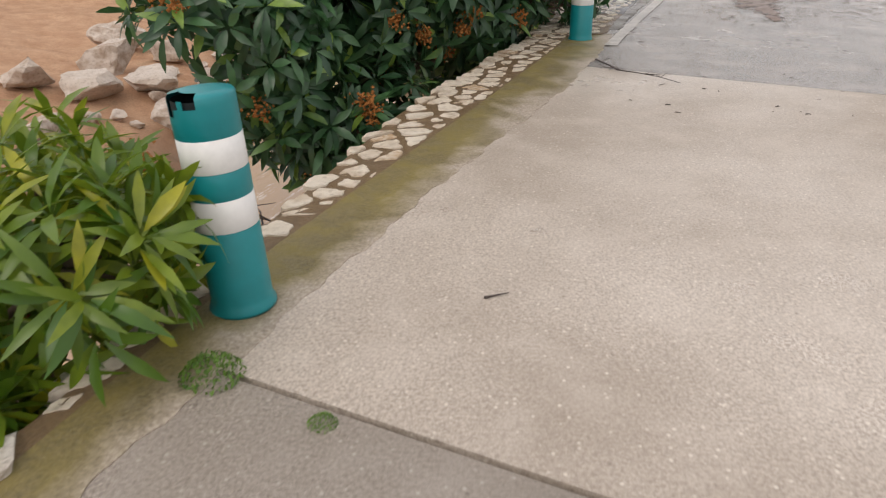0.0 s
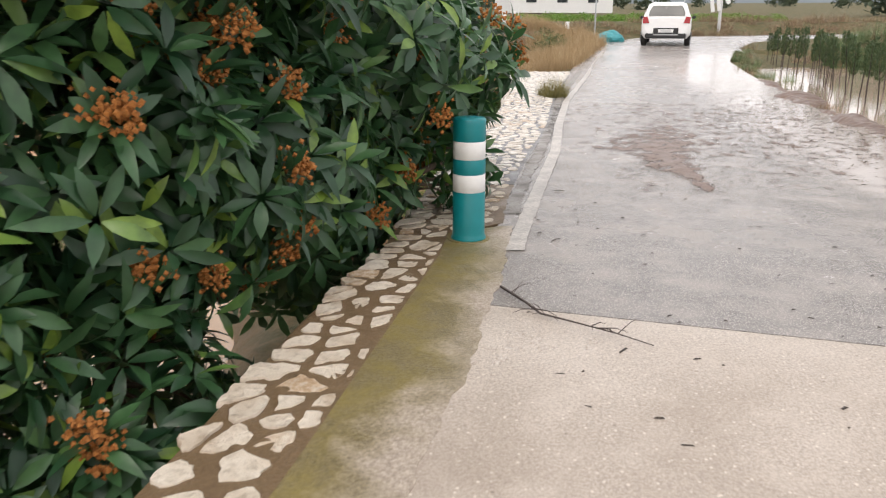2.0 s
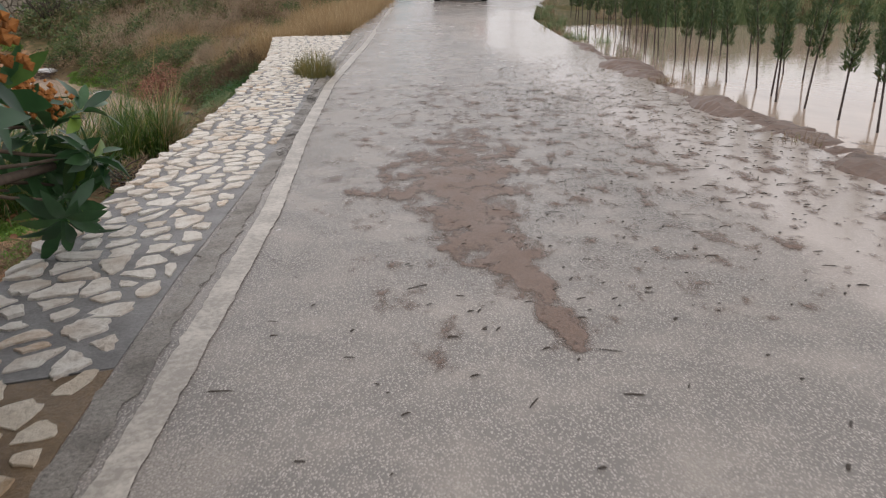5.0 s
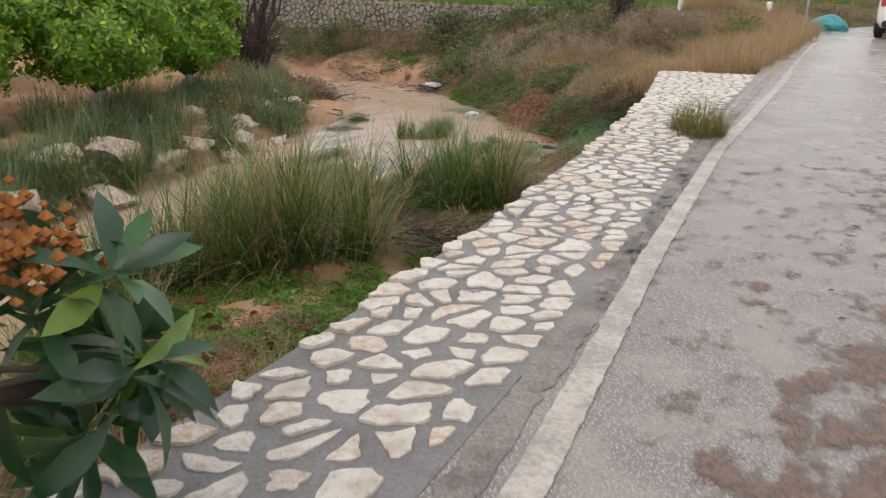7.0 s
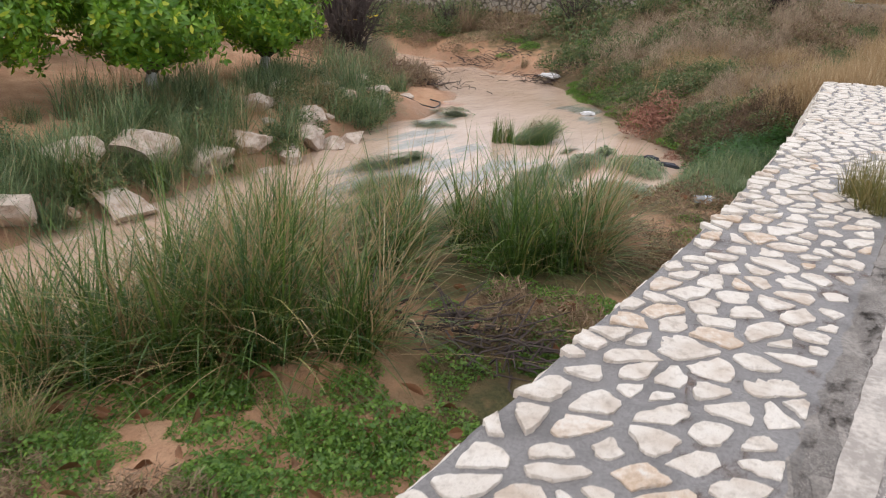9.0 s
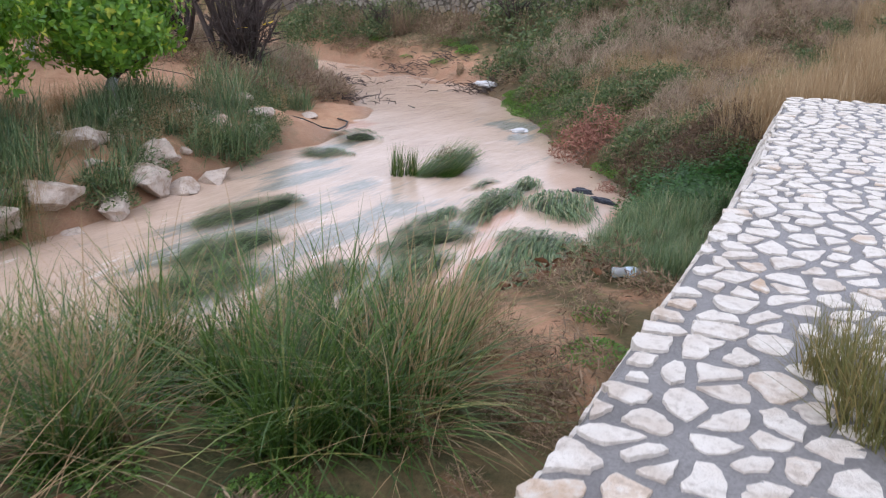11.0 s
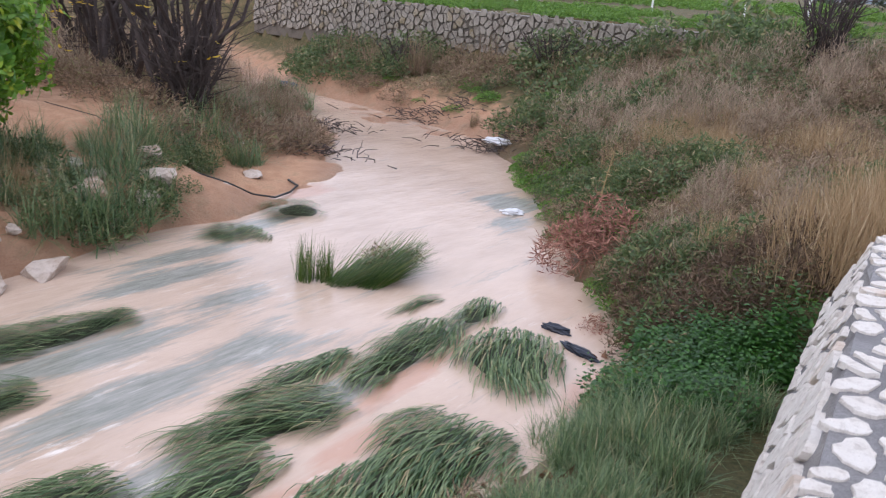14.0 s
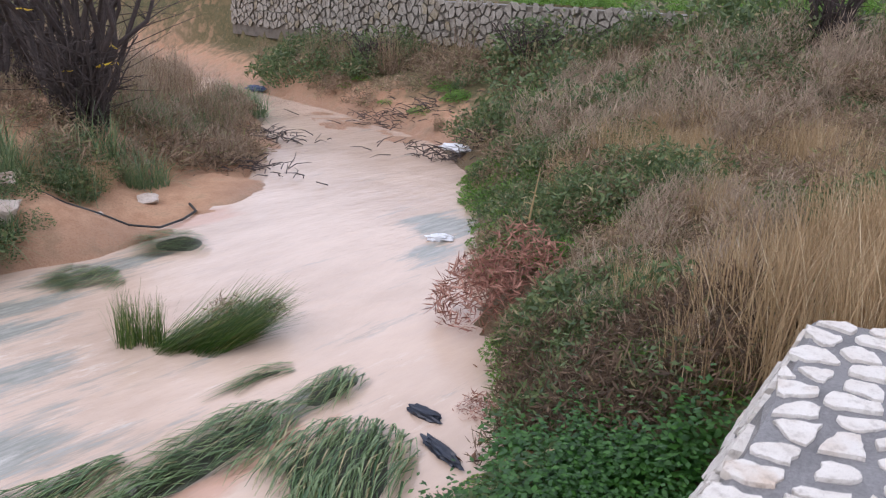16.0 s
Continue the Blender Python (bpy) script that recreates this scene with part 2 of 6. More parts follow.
M_LOQ_YOUNG = leaf_mat("young_loquat_leaf", (0.045, 0.125, 0.012), (0.21, 0.27, 0.02), (0.38, 0.36, 0.02), 0.36, 0.3)
M_BLOOM = plain("rusty_bloom", (0.46, 0.175, 0.04), 0.9, 0, 0.5, 60)
M_BARK = plain("grey_brown_bark", (0.14, 0.10, 0.07), 0.9, 0, 0.5, 25, 0.8)
M_DARKBARK = plain("dark_twig_bark", (0.075, 0.056, 0.050), 0.9, 0, 0.4, 25, 0.6)
M_CITRUS = leaf_mat("citrus_leaf", (0.06, 0.18, 0.02), (0.25, 0.43, 0.04), (0.60, 0.62, 0.06), 0.4, 0.3)
M_LIME = plain("limewashed_bark", (0.60, 0.60, 0.58), 0.9, 0, 0.25, 20, 0.5)
M_REED = leaf_mat("rush_blade", (0.014, 0.055, 0.010), (0.14, 0.225, 0.04), (0.42, 0.35, 0.13), 0.42, 0.25)
M_WETGRASS = leaf_mat("flattened_grass", (0.03, 0.085, 0.03), (0.27, 0.35, 0.16), (0.45, 0.36, 0.20), 0.45, 0.2)
M_DRY = leaf_mat("dry_grass", (0.25, 0.165, 0.08), (0.50, 0.36, 0.20), (0.68, 0.57, 0.38), 0.7, 0.3)
M_BROWN = leaf_mat("brown_weed", (0.09, 0.058, 0.036), (0.46, 0.33, 0.215), (0.20, 0.25, 0.08), 0.8, 0.2)
M_HERB = leaf_mat("green_herb", (0.05, 0.14, 0.022), (0.20, 0.34, 0.05), None, 0.5, 0.3)
M_DEADWEED = leaf_mat("dead_weed", (0.05, 0.034, 0.022), (0.26, 0.17, 0.105), (0.12, 0.14, 0.05), 0.85, 0.2)
M_OLIVE = leaf_mat("olive_weed", (0.038, 0.07, 0.027), (0.18, 0.235, 0.085), (0.36, 0.28, 0.15), 0.6, 0.25)
M_FEATHER = leaf_mat("feathery_brown_weed", (0.19, 0.135, 0.09), (0.52, 0.41, 0.30), (0.28, 0.27, 0.14), 0.8, 0.25)
M_NETTLE = leaf_mat("nettle_leaf", (0.016, 0.065, 0.012), (0.075, 0.20, 0.03), None, 0.45, 0.3)
M_SOD = mortar_mat("soaked_sod", (0.045, 0.055, 0.035), (0.10, 0.10, 0.065))
M_SAP = leaf_mat("sapling_leaf", (0.035, 0.075, 0.03), (0.09, 0.13, 0.05), (0.2, 0.17, 0.07), 0.6, 0.25)


# ---- mesh helpers ----
def quads(name, verts, faces, mat, smooth=False):
    """A mesh of four-sided faces from arrays."""
    v, f = np.asarray(verts, np.float32), np.asarray(faces, np.int32)
    me = bpy.data.meshes.new(name)
    me.vertices.add(len(v))
    me.vertices.foreach_set("co", v.ravel())
    me.loops.add(f.size)
    me.loops.foreach_set("vertex_index", f.ravel())
    me.polygons.add(len(f))
    me.polygons.foreach_set("loop_start", np.arange(0, f.size, 4, dtype=np.int32))
    me.polygons.foreach_set("loop_total", np.full(len(f), 4, np.int32))
    me.materials.append(mat)
    me.update(calc_edges=True)
    if smooth:
        me.polygons.foreach_set("use_smooth", [True] * len(f))
    return me


def mesh(name, verts, faces, mat, smooth=False):
    me = bpy.data.meshes.new(name)
    me.from_pydata([tuple(map(float, v)) for v in verts], [], faces)
    me.materials.append(mat)
    if smooth:
        me.polygons.foreach_set("use_smooth", [True] * len(me.polygons))
    me.update()
    return me


def put(name, me, parent=None, m=None, label=""):
    ob = new(name, me)
    if parent:
        ob.parent = parent
    if m is not None:
        ob.matrix_basis = m
    return tagged(ob, label) if label else ob


def part(name, bm, mat, parent, label="", smooth=False, m=None):
    """Links a bmesh as one mesh object under a thing or a part."""
    me = bpy.data.meshes.new(name)
    bm.to_mesh(me)
    bm.free()
    me.materials.append(mat)
    if smooth:
        me.polygons.foreach_set("use_smooth", [True] * len(me.polygons))
    return put(name, me, parent, m, label)


def box(bm, sx, sy, sz, at=(0, 0, 0), bevel=0.0, turn=0.0):
    r = bmesh.ops.create_cube(bm, size=1, matrix=pose(*at, 0, 0, turn) @ Matrix.Diagonal((sx, sy, sz, 1)))
    if bevel:
        es = list({e for v in r["verts"] for e in v.link_edges})
        bmesh.ops.bevel(bm, geom=es, offset=bevel, segments=2, affect="EDGES")
    return bm


def lathe(bm, prof, n=24, m=None):
    """Turns a profile of (radius, height) round z."""
    m = m or Matrix()
    rings = []
    for r, z in prof:
        rings.append([bm.verts.new(m @ Vector((r * math.cos(2 * math.pi * i / n), r * math.sin(2 * math.pi * i / n), z))) for i in range(n)])
    for a, b in zip(rings, rings[1:]):
        for i in range(n):
            bm.faces.new((a[i], a[(i + 1) % n], b[(i + 1) % n], b[i]))
    return rings


def tube(bm, pts, radii, n=6):
    """A tapered tube along points."""
    rings = []
    for i, p in enumerate(pts):
        d = (Vector(pts[min(i + 1, len(pts) - 1)]) - Vector(pts[max(i - 1, 0)])).normalized()
        q = d.to_track_quat("Z", "Y")
        rings.append([bm.verts.new(Vector(p) + q @ Vector((radii[i] * math.cos(2 * math.pi * j / n), radii[i] * math.sin(2 * math.pi * j / n), 0))) for j in range(n)])
    for a, b in zip(rings, rings[1:]):
        for j in range(n):
            bm.faces.new((a[j], a[(j + 1) % n], b[(j + 1) % n], b[j]))
    bm.faces.new(rings[-1])
    return bm


class Soup:
    """Collects small pieces into one mesh."""

    def __init__(self):
        self.v, self.f, self.n = [], [], 0

    def add(self, verts, faces):
        verts = np.asarray(verts, dtype=float)
        self.v.append(verts)
        self.f.extend([tuple(i + self.n for i in f) for f in faces])
        self.n += len(verts)

    def mesh(self, name, mat, smooth=False):
        return mesh(name, np.concatenate(self.v), self.f, mat, smooth)


# ---- plan of the place ----
def curve(ys, xs):
    ya, xa = np.array(ys, float), np.array(xs, float)
    return lambda y: np.interp(y, ya, xa)


END_Y = 18.0
X_OUT = curve((-40, -14, -6.5, -3.7, -2.3, -0.7, 0.9, 1.7, 3.2, 5.04, 6.4, 7.77, 10.8, 12.2, 14.8, 17.9, 18.25),
              (-16, -4.3, -1.95, -1.06, -0.84, -0.58, -0.15, 0.12, 0.45, 0.83, 1.24, 1.60, 2.31, 2.59, 3.07, 3.5, 3.54))
X_IN = curve((-40, -14, -6.5, -2.6, -0.5, 1.65, 2.12, 2.26, 3.1, 4.4, 6.2, 7.6, 10.7, 14.5, 18.4), (-15.4, -3.8, -1.5, -0.7, -0.07, 0.53, 0.62, 0.97, 1.14, 1.48, 2.02, 2.42, 3.16, 4.2, 5.35))
X_KERB = curve((-40, -14, -6.5, -3.2, -2.3, -1.6, 0.0, 1.5, 2.3), (-15, -3.6, -1.45, -0.53, -0.27, -0.05, 0.5, 0.9, 1.06))
X_LINE = curve((1.5, 1.93, 3.41, 5.22, 7.3, 10.29, 18.1, 22.9, 26), (0.93, 1.04, 1.46, 1.99, 2.49, 3.28, 5.75, 7.35, 8.5))
X_RIGHT = curve((-40, -8, -1, 3.05, 5.79, 9.14, 13.9, 19.5, 22.1, 26), (-9, 2.2, 4.3, 5.27, 6.11, 6.97, 8.56, 10.2, 11.5, 13.4))
X_LEFT = curve((-40, -14, -3.2, 0.0, 1.5, 2.2, 3.1, 4.4, 6.2, 7.6, 10.7, 18.4, 22.9, 26), (-15.2, -3.75, -0.66, 0.36, 0.75, 0.95, 1.11, 1.45, 1.99, 2.39, 3.13, 5.32, 7.1, 8.3))


def Z_ROAD(y):
    t = np.clip((np.asarray(y, float) - 15) / 16, 0, 1)
    return 0.56 * t * t * (3 - 2 * t)


STREAM = [(-30, 38, 0.9), (-16, 33, 0.8), (-11, 30.2, 0.85), (-6.9, 28.4, 0.9), (-4.0, 26.4, 1.35), (-2.5, 24.4, 1.4), (-1.5, 22.3, 1.5), (-1.05, 20.2, 2.05), (-0.75, 18.2, 2.8),
          (-0.95, 16.7, 2.6), (-2.0, 14.3, 1.75), (-3.0, 11.5, 1.1), (-3.0, 8, 1.0), (-2.4, 4, 1.1), (-2.3, 0.5, 1.1), (-3.0, -4, 1.1), (-5, -10, 1.2), (-16, -40, 1.4)]
WATER_Z = -1.6
# the current's heading, grass drowned just below the surface (x, y, length, width) and bars of red silt
FLOW = (-0.26, -0.966)
DROWNED = [(-2.67, 18.6, 0.75, 0.24), (-2.8, 19.6, 0.5, 0.4), (-2.4, 17.95, 0.6, 0.2), (-1.6, 17.83, 0.34, 0.2), (-0.82, 17.15, 0.4, 0.24), (-1.0, 15.96, 0.5, 0.22), (-1.65, 16.5, 0.5, 0.2),
           (-2.1, 15.1, 0.7, 0.3), (-2.35, 16.2, 0.7, 0.22), (0.2, 16.9, 0.5, 0.16), (-0.15, 15.0, 0.5, 0.3), (0.55, 18.8, 0.4, 0.12), (-1.4, 14.2, 0.6, 0.3), (-0.7, 22.9, 0.35, 0.5), (-0.3, 21.9, 0.4, 0.2)]
SILT_BARS = [(0.55, 15.3, 0.6, 0.24), (0.75, 14.8, 0.4, 0.25), (0.65, 16.3, 0.5, 0.14), (0.55, 17.3, 0.7, 0.13), (0.72, 18.2, 0.4, 0.1), (1.95, 17.9, 0.5, 0.3), (-3.3, 21.5, 0.7, 0.3)]


def sstep(a, b, v):
    t = np.clip((v - a) / (b - a), 0, 1)
    return t * t * (3 - 2 * t)


def stream_d(x, y):
    """Distance to the water's edge; below nought in the water."""
    best = np.full(np.shape(x), 1e9)
    for (x0, y0, w0), (x1, y1, w1) in zip(STREAM, STREAM[1:]):
        dx, dy = x1 - x0, y1 - y0
        t = np.clip(((x - x0) * dx + (y - y0) * dy) / (dx * dx + dy * dy), 0, 1)
        best = np.minimum(best, np.hypot(x - x0 - t * dx, y - y0 - t * dy) - (w0 + t * (w1 - w0)))
    return best


STREAM_X = curve([p[1] for p in STREAM[::-1]], [p[0] for p in STREAM[::-1]])


def wall_line(x):
    return 30.1 - np.where(x < 0, 0.31, 0.22) * x


def wave(x, y, k, s=0.0):
    return np.sin(x * k + 1.7 * np.sin(y * k * 0.63 + s)) * np.cos(y * k * 0.9 + 1.3 * np.sin(x * k * 0.47 + 2 * s))


def ground_z(x, y):
    x, y = np.broadcast_arrays(np.asarray(x, float), np.asarray(y, float))
    d = stream_d(x, y)
    bumps = 0.06 * wave(x, y, 1.7) + 0.035 * wave(x, y, 4.3, 1) + 0.018 * wave(x, y, 9.7, 2)
    left = x < STREAM_X(y)
    dp = np.maximum(d, 0)
    zl = -1.66 + 0.52 * (1 - np.exp(-dp / 0.45)) + 0.10 * np.minimum(dp, 4.5) + 0.012 * np.minimum(dp, 60)
    spit = sstep(19.8, 21.2, y) * sstep(27.5, 26, y)
    zl = zl + (np.minimum(zl, -1.64 + 0.07 * dp + 0.9 * sstep(1.3, 3.2, dp)) - zl) * spit
    near = -1.68 + 0.62 * (1 - np.exp(-dp / 0.5))
    far = -1.68 + 0.85 * (1 - np.exp(-dp / 0.8)) + 0.10 * np.minimum(dp, 8)
    zr = near + (far - near) * sstep(16.5, 21, y)
    edge = np.where(y < END_Y, X_OUT(y), X_LEFT(y))
    bank = Z_ROAD(y) - 0.08 - 0.30 * np.maximum(edge - x - 0.25, 0)
    zr = zr + (np.maximum(zr, bank) - zr) * sstep(18.0, 20.6, y + 1.2 * (x - 2.2)) * (y > END_Y)
    z = np.where(left, zl, zr)
    z = np.where(d < 0, -1.68 - 0.12 * np.clip(-d, 0, 1), z) + bumps * np.clip(d + 0.6, 0.25, 1)
    # slope below the old wall and the field above it
    wy = wall_line(x)
    rise = -1.62 + 0.52 * np.maximum(dp - 0.3, 0)
    rise = np.minimum(rise, 0.36) + bumps
    z = np.where(~left & (y > 25), z + (np.maximum(z, rise) - z) * sstep(25, 28, y), z)
    top = 0.88 + 0.02 * (y - wy) + 0.3 * bumps
    hills = np.clip((np.hypot(x, y - 10) - 60) * 0.022, 0, 14)
    above = sstep(0.15, 0.4, y - wy) * sstep(9, 6, x) * sstep(-40, -25, x)
    z = z + (np.minimum(top, 1.5) - z) * above * (y > 26)
    # road bed, right of the wall, and the flooded field
    road = Z_ROAD(y) - 0.07
    cut = np.where(y < END_Y, sstep(0.10, 0.28, x - X_OUT(y)), sstep(-0.5, 0.15, x - X_LEFT(y)))
    z = z + (road - z) * cut
    wet = sstep(0.1, 1.2, x - X_RIGHT(y)) * (y < 24.5)
    z = np.where(wet > 0, z - 0.14 * wet + 0.1 * bumps, z)
    # banks right of the flooded field, and the rise towards the hills
    b1 = sstep(1.4, 0.0, np.abs(y - (20.3 + 0.02 * (x - 16)))) * sstep(13.0, 15.0, x) * 0.85
    b2 = sstep(36, 39, y - 0.42 * (x - 16)) * sstep(8, 11, x) * 0.75
    return z + b1 + b2 + hills


def put_on(x, y):
    return float(ground_z(x, y))


# ---- ground ----
def axis(*spans):
    out = []
    for a, b, s in spans:
        out.append(np.arange(a, b, s))
    return np.unique(np.round(np.concatenate(out), 4))


def build_ground():
    xs = axis((-2500, -300, 220), (-300, -60, 24), (-60, -16, 2.2), (-16, -7, 0.4), (-7, 6, 0.13), (6, 14, 0.35), (14, 34, 0.6), (34, 60, 2), (60, 300, 20), (300, 2600, 230))
    ys = axis((-2500, -300, 220), (-300, -40, 20), (-40, -8, 1.2), (-8, 30, 0.15), (30, 40, 0.3), (40, 80, 2), (80, 400, 20), (400, 3000, 260))
    gx, gy = np.meshgrid(xs, ys)
    gz = ground_z(gx, gy)
    v = np.stack([gx.ravel(), gy.ravel(), gz.ravel()], 1)
    nx = len(xs)
    i, j = np.meshgrid(np.arange(nx - 1), np.arange(len(ys) - 1))
    a = (j * nx + i).ravel()
    f = np.stack([a, a + 1, a + nx + 1, a + nx], 1)
    me = mesh("ground", v, [tuple(map(int, q)) for q in f], M_GROUND, True)
    d = stream_d(gx, gy)
    weed = 0.35 + 0.35 * sstep(0.3, 1.6, d)
    left = gx < STREAM_X(gy)
    weed = np.where(left & (d > 0.3), 0.28 - 0.25 * sstep(1.2, 2.6, d), weed)
    weed = np.where(~left & (gy < 12) & (gy > 4), 0.45 + 0.3 * wave(gx, gy, 1.3), weed)
    weed = weed - 0.5 * sstep(1.0, 0.4, np.hypot((gx - 0.55) / 0.9, (gy - 8.1) / 1.3))
    # shade below the loquat and near wall, put into the ground colour via this mask
    weed = np.where(~left & (gy < 5) & (gx < X_OUT(gy)), 1.0, weed)
    weed = np.where(~left & (gy > 14.5) & (gy < 27), 0.8, weed)
    # patchily darker ground colour where the tall rushes stand
    weed = np.where(~left & (gy > 9.2) & (gy <= 14.5), 0.62 + 0.3 * wave(gx, gy, 1.9, 2), weed)
    weed = np.where(gy > 36, 0.9, weed)
    weed = np.where((gx > 8) & (gy > 24), 0.85, weed)
    for name, val in (("weed", weed), ("wet", sstep(0.8, 0.0, d))):
        at = me.attributes.new(name, "FLOAT", "POINT")
        at.data.foreach_set("value", np.asarray(val, float).ravel())
    return tagged(new("ground", me), "reddish bare earth with patchy weeds in a gully", "ground", kind="structure")


build_ground()


def sheet(name, x0, x1, y0, y1, z, mat, step):
    xs, ys = np.arange(x0, x1 + step, step), np.arange(y0, y1 + step, step)
    gx, gy = np.meshgrid(xs, ys)
    v = np.stack([gx.ravel(), gy.ravel(), np.full(gx.size, z)], 1)
    nx = len(xs)
    f = [(j * nx + i, j * nx + i + 1, (j + 1) * nx + i + 1, (j + 1) * nx + i) for j in range(len(ys) - 1) for i in range(nx - 1)]
    return new(name, mesh(name, v, f, mat, True))


def build_stream():
    """Water along the stream's course, a little wider than its bed."""
    v, f = [], []
    pts = STREAM
    xs, ys, ws = (np.array([p[i] for p in pts], float) for i in range(3))
    t = np.concatenate([[0], np.cumsum(np.hypot(np.diff(xs), np.diff(ys)))])
    s = np.arange(0, t[-1], 0.16)
    cx, cy, cw = np.interp(s, t, xs), np.interp(s, t, ys), np.interp(s, t, ws)
    for _ in range(6):
        cx[1:-1] = (cx[:-2] + 2 * cx[1:-1] + cx[2:]) / 4
        cy[1:-1] = (cy[:-2] + 2 * cy[1:-1] + cy[2:]) / 4
    nx, ny = -np.gradient(cy), np.gradient(cx)
    ln = np.hypot(nx, ny)
    nx, ny = nx / ln, ny / ln
    n = 41
    for i in range(len(s)):
        for j in range(n):
            o = (j / (n - 1) * 2 - 1) * (cw[i] + 0.45)
            v.append((cx[i] + nx[i] * o, cy[i] + ny[i] * o, WATER_Z + 0.0015 * math.sin(i * 0.9 + j * 0.6)))
    for i in range(len(s) - 1):
        for j in range(n - 1):
            a = i * n + j
            f.append((a, a + 1, a + n + 1, a + n))
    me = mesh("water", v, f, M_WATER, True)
    x, y = np.array(v)[:, 0], np.array(v)[:, 1]
    drowned, silt = np.zeros(len(v)), np.zeros(len(v))
    for px, py, ln, w in DROWNED:
        a, b = (x - px) * FLOW[0] + (y - py) * FLOW[1], (x - px) * FLOW[1] - (y - py) * FLOW[0]
        drowned = np.maximum(drowned, 1.05 * np.exp(-(a / ln / 1.5) ** 2 - (b / w / 1.2) ** 2))
    for px, py, ln, w in SILT_BARS:
        a, b = (x - px) * FLOW[0] + (y - py) * FLOW[1], (x - px) * FLOW[1] - (y - py) * FLOW[0]
        silt = np.maximum(silt, 1.1 * np.exp(-(a / ln) ** 2 - (b / w) ** 2))
    rapid = sstep(20.5, 18.5, y) * (0.4 + 0.6 * sstep(16.5, 15.5, y)) + 0.5 * sstep(8, 2, y)
    for name, val in (("drowned", drowned), ("silt", silt), ("rapid", rapid)):
        me.attributes.new(name, "FLOAT", "POINT").data.foreach_set("value", val)
    return tagged(new("water", me), "fast muddy beige floodwater in a narrow stream", "water", kind="structure")


build_stream()


# ---- road ----
def road_strip(name, y0, y1, mat, lift, label, skew=0.35, n=12, xa=X_LEFT, xb=X_RIGHT, dy=0.25, thick=0.06, category="road", rag=0.0):
    rows = max(2, int((y1 - y0) / dy))
    bm = bmesh.new()
    top = []
    for i in range(rows + 1):
        y = y0 + (y1 - y0) * i / rows
        a, yb = float(xa(y)), y - skew * float(xb(y) - xa(y))
        b = float(xb(yb)) + rag * (math.sin(y * 7) + math.sin(y * 17 + 1) + 0.7 * math.sin(y * 41 + 2))
        top.append([bm.verts.new((a + (b - a) * j / n, y + (yb - y) * j / n, float(Z_ROAD(y)) + lift)) for j in range(n + 1)])
    for p, q in zip(top, top[1:]):
        for j in range(n):
            bm.faces.new((p[j], p[j + 1], q[j + 1], q[j]))
    edge = [e for e in bm.edges if e.is_boundary]
    for e in edge:
        e.smooth = False
    r = bmesh.ops.extrude_edge_only(bm, edges=edge)
    for g in r["geom"]:
        if isinstance(g, bmesh.types.BMVert):
            g.co.z -= thick
    ob = part(name, bm, mat, None, smooth=True)
    co = np.empty(len(ob.data.vertices) * 3)
    ob.data.vertices.foreach_get("co", co)
    x, y = co[0::3], co[1::3]
    u = (x - X_LEFT(y)) / (X_RIGHT(y) - X_LEFT(y))
    # where the wet film and its painted sky sheen lie: right side and far end
    film_sheen = sstep(0.35, 0.95, u) * sstep(0.5, 4, y) * sstep(24, 15, y) + 0.45 * sstep(10, 20, y)
    ob.data.attributes.new("across", "FLOAT", "POINT").data.foreach_set("value", (x - xa(y)) / (xb(y) - xa(y)))
    ob.data.attributes.new("film_sheen", "FLOAT", "POINT").data.foreach_set("value", film_sheen)
    return tagged(ob, label, category, kind="structure")


road_strip("road_concrete", -40, -3.42, M_CONC_DAMP, 0.0, "dark damp brushed concrete road slab", n=10)
road_strip("road_concrete_middle", -3.40, 0.86, M_CONC, 0.002, "damp brushed concrete road slab with a joint")
road_strip("road", 0.875, 26, M_ASPH, 0.0, "wet grey asphalt road with silt and puddles")
road_strip("kerb", -30, 2.27, M_KERB, 0.0045, "mossy green concrete strip along the stone wall", 0.0, 3, X_IN, X_KERB, 0.04, 0.05, "kerb", 0.009)


# ---- stone-topped walls ----
def clip(poly, px, py, nx, ny):
    out = []
    for (ax, ay), (bx, by) in zip(poly, poly[1:] + poly[:1]):
        da, db = (ax - px) * nx + (ay - py) * ny, (bx - px) * nx + (by - py) * ny
        if da <= 0:
            out.append((ax, ay))
        if da * db < 0:
            t = da / (da - db)
            out.append((ax + t * (bx - ax), ay + t * (by - ay)))
    return out


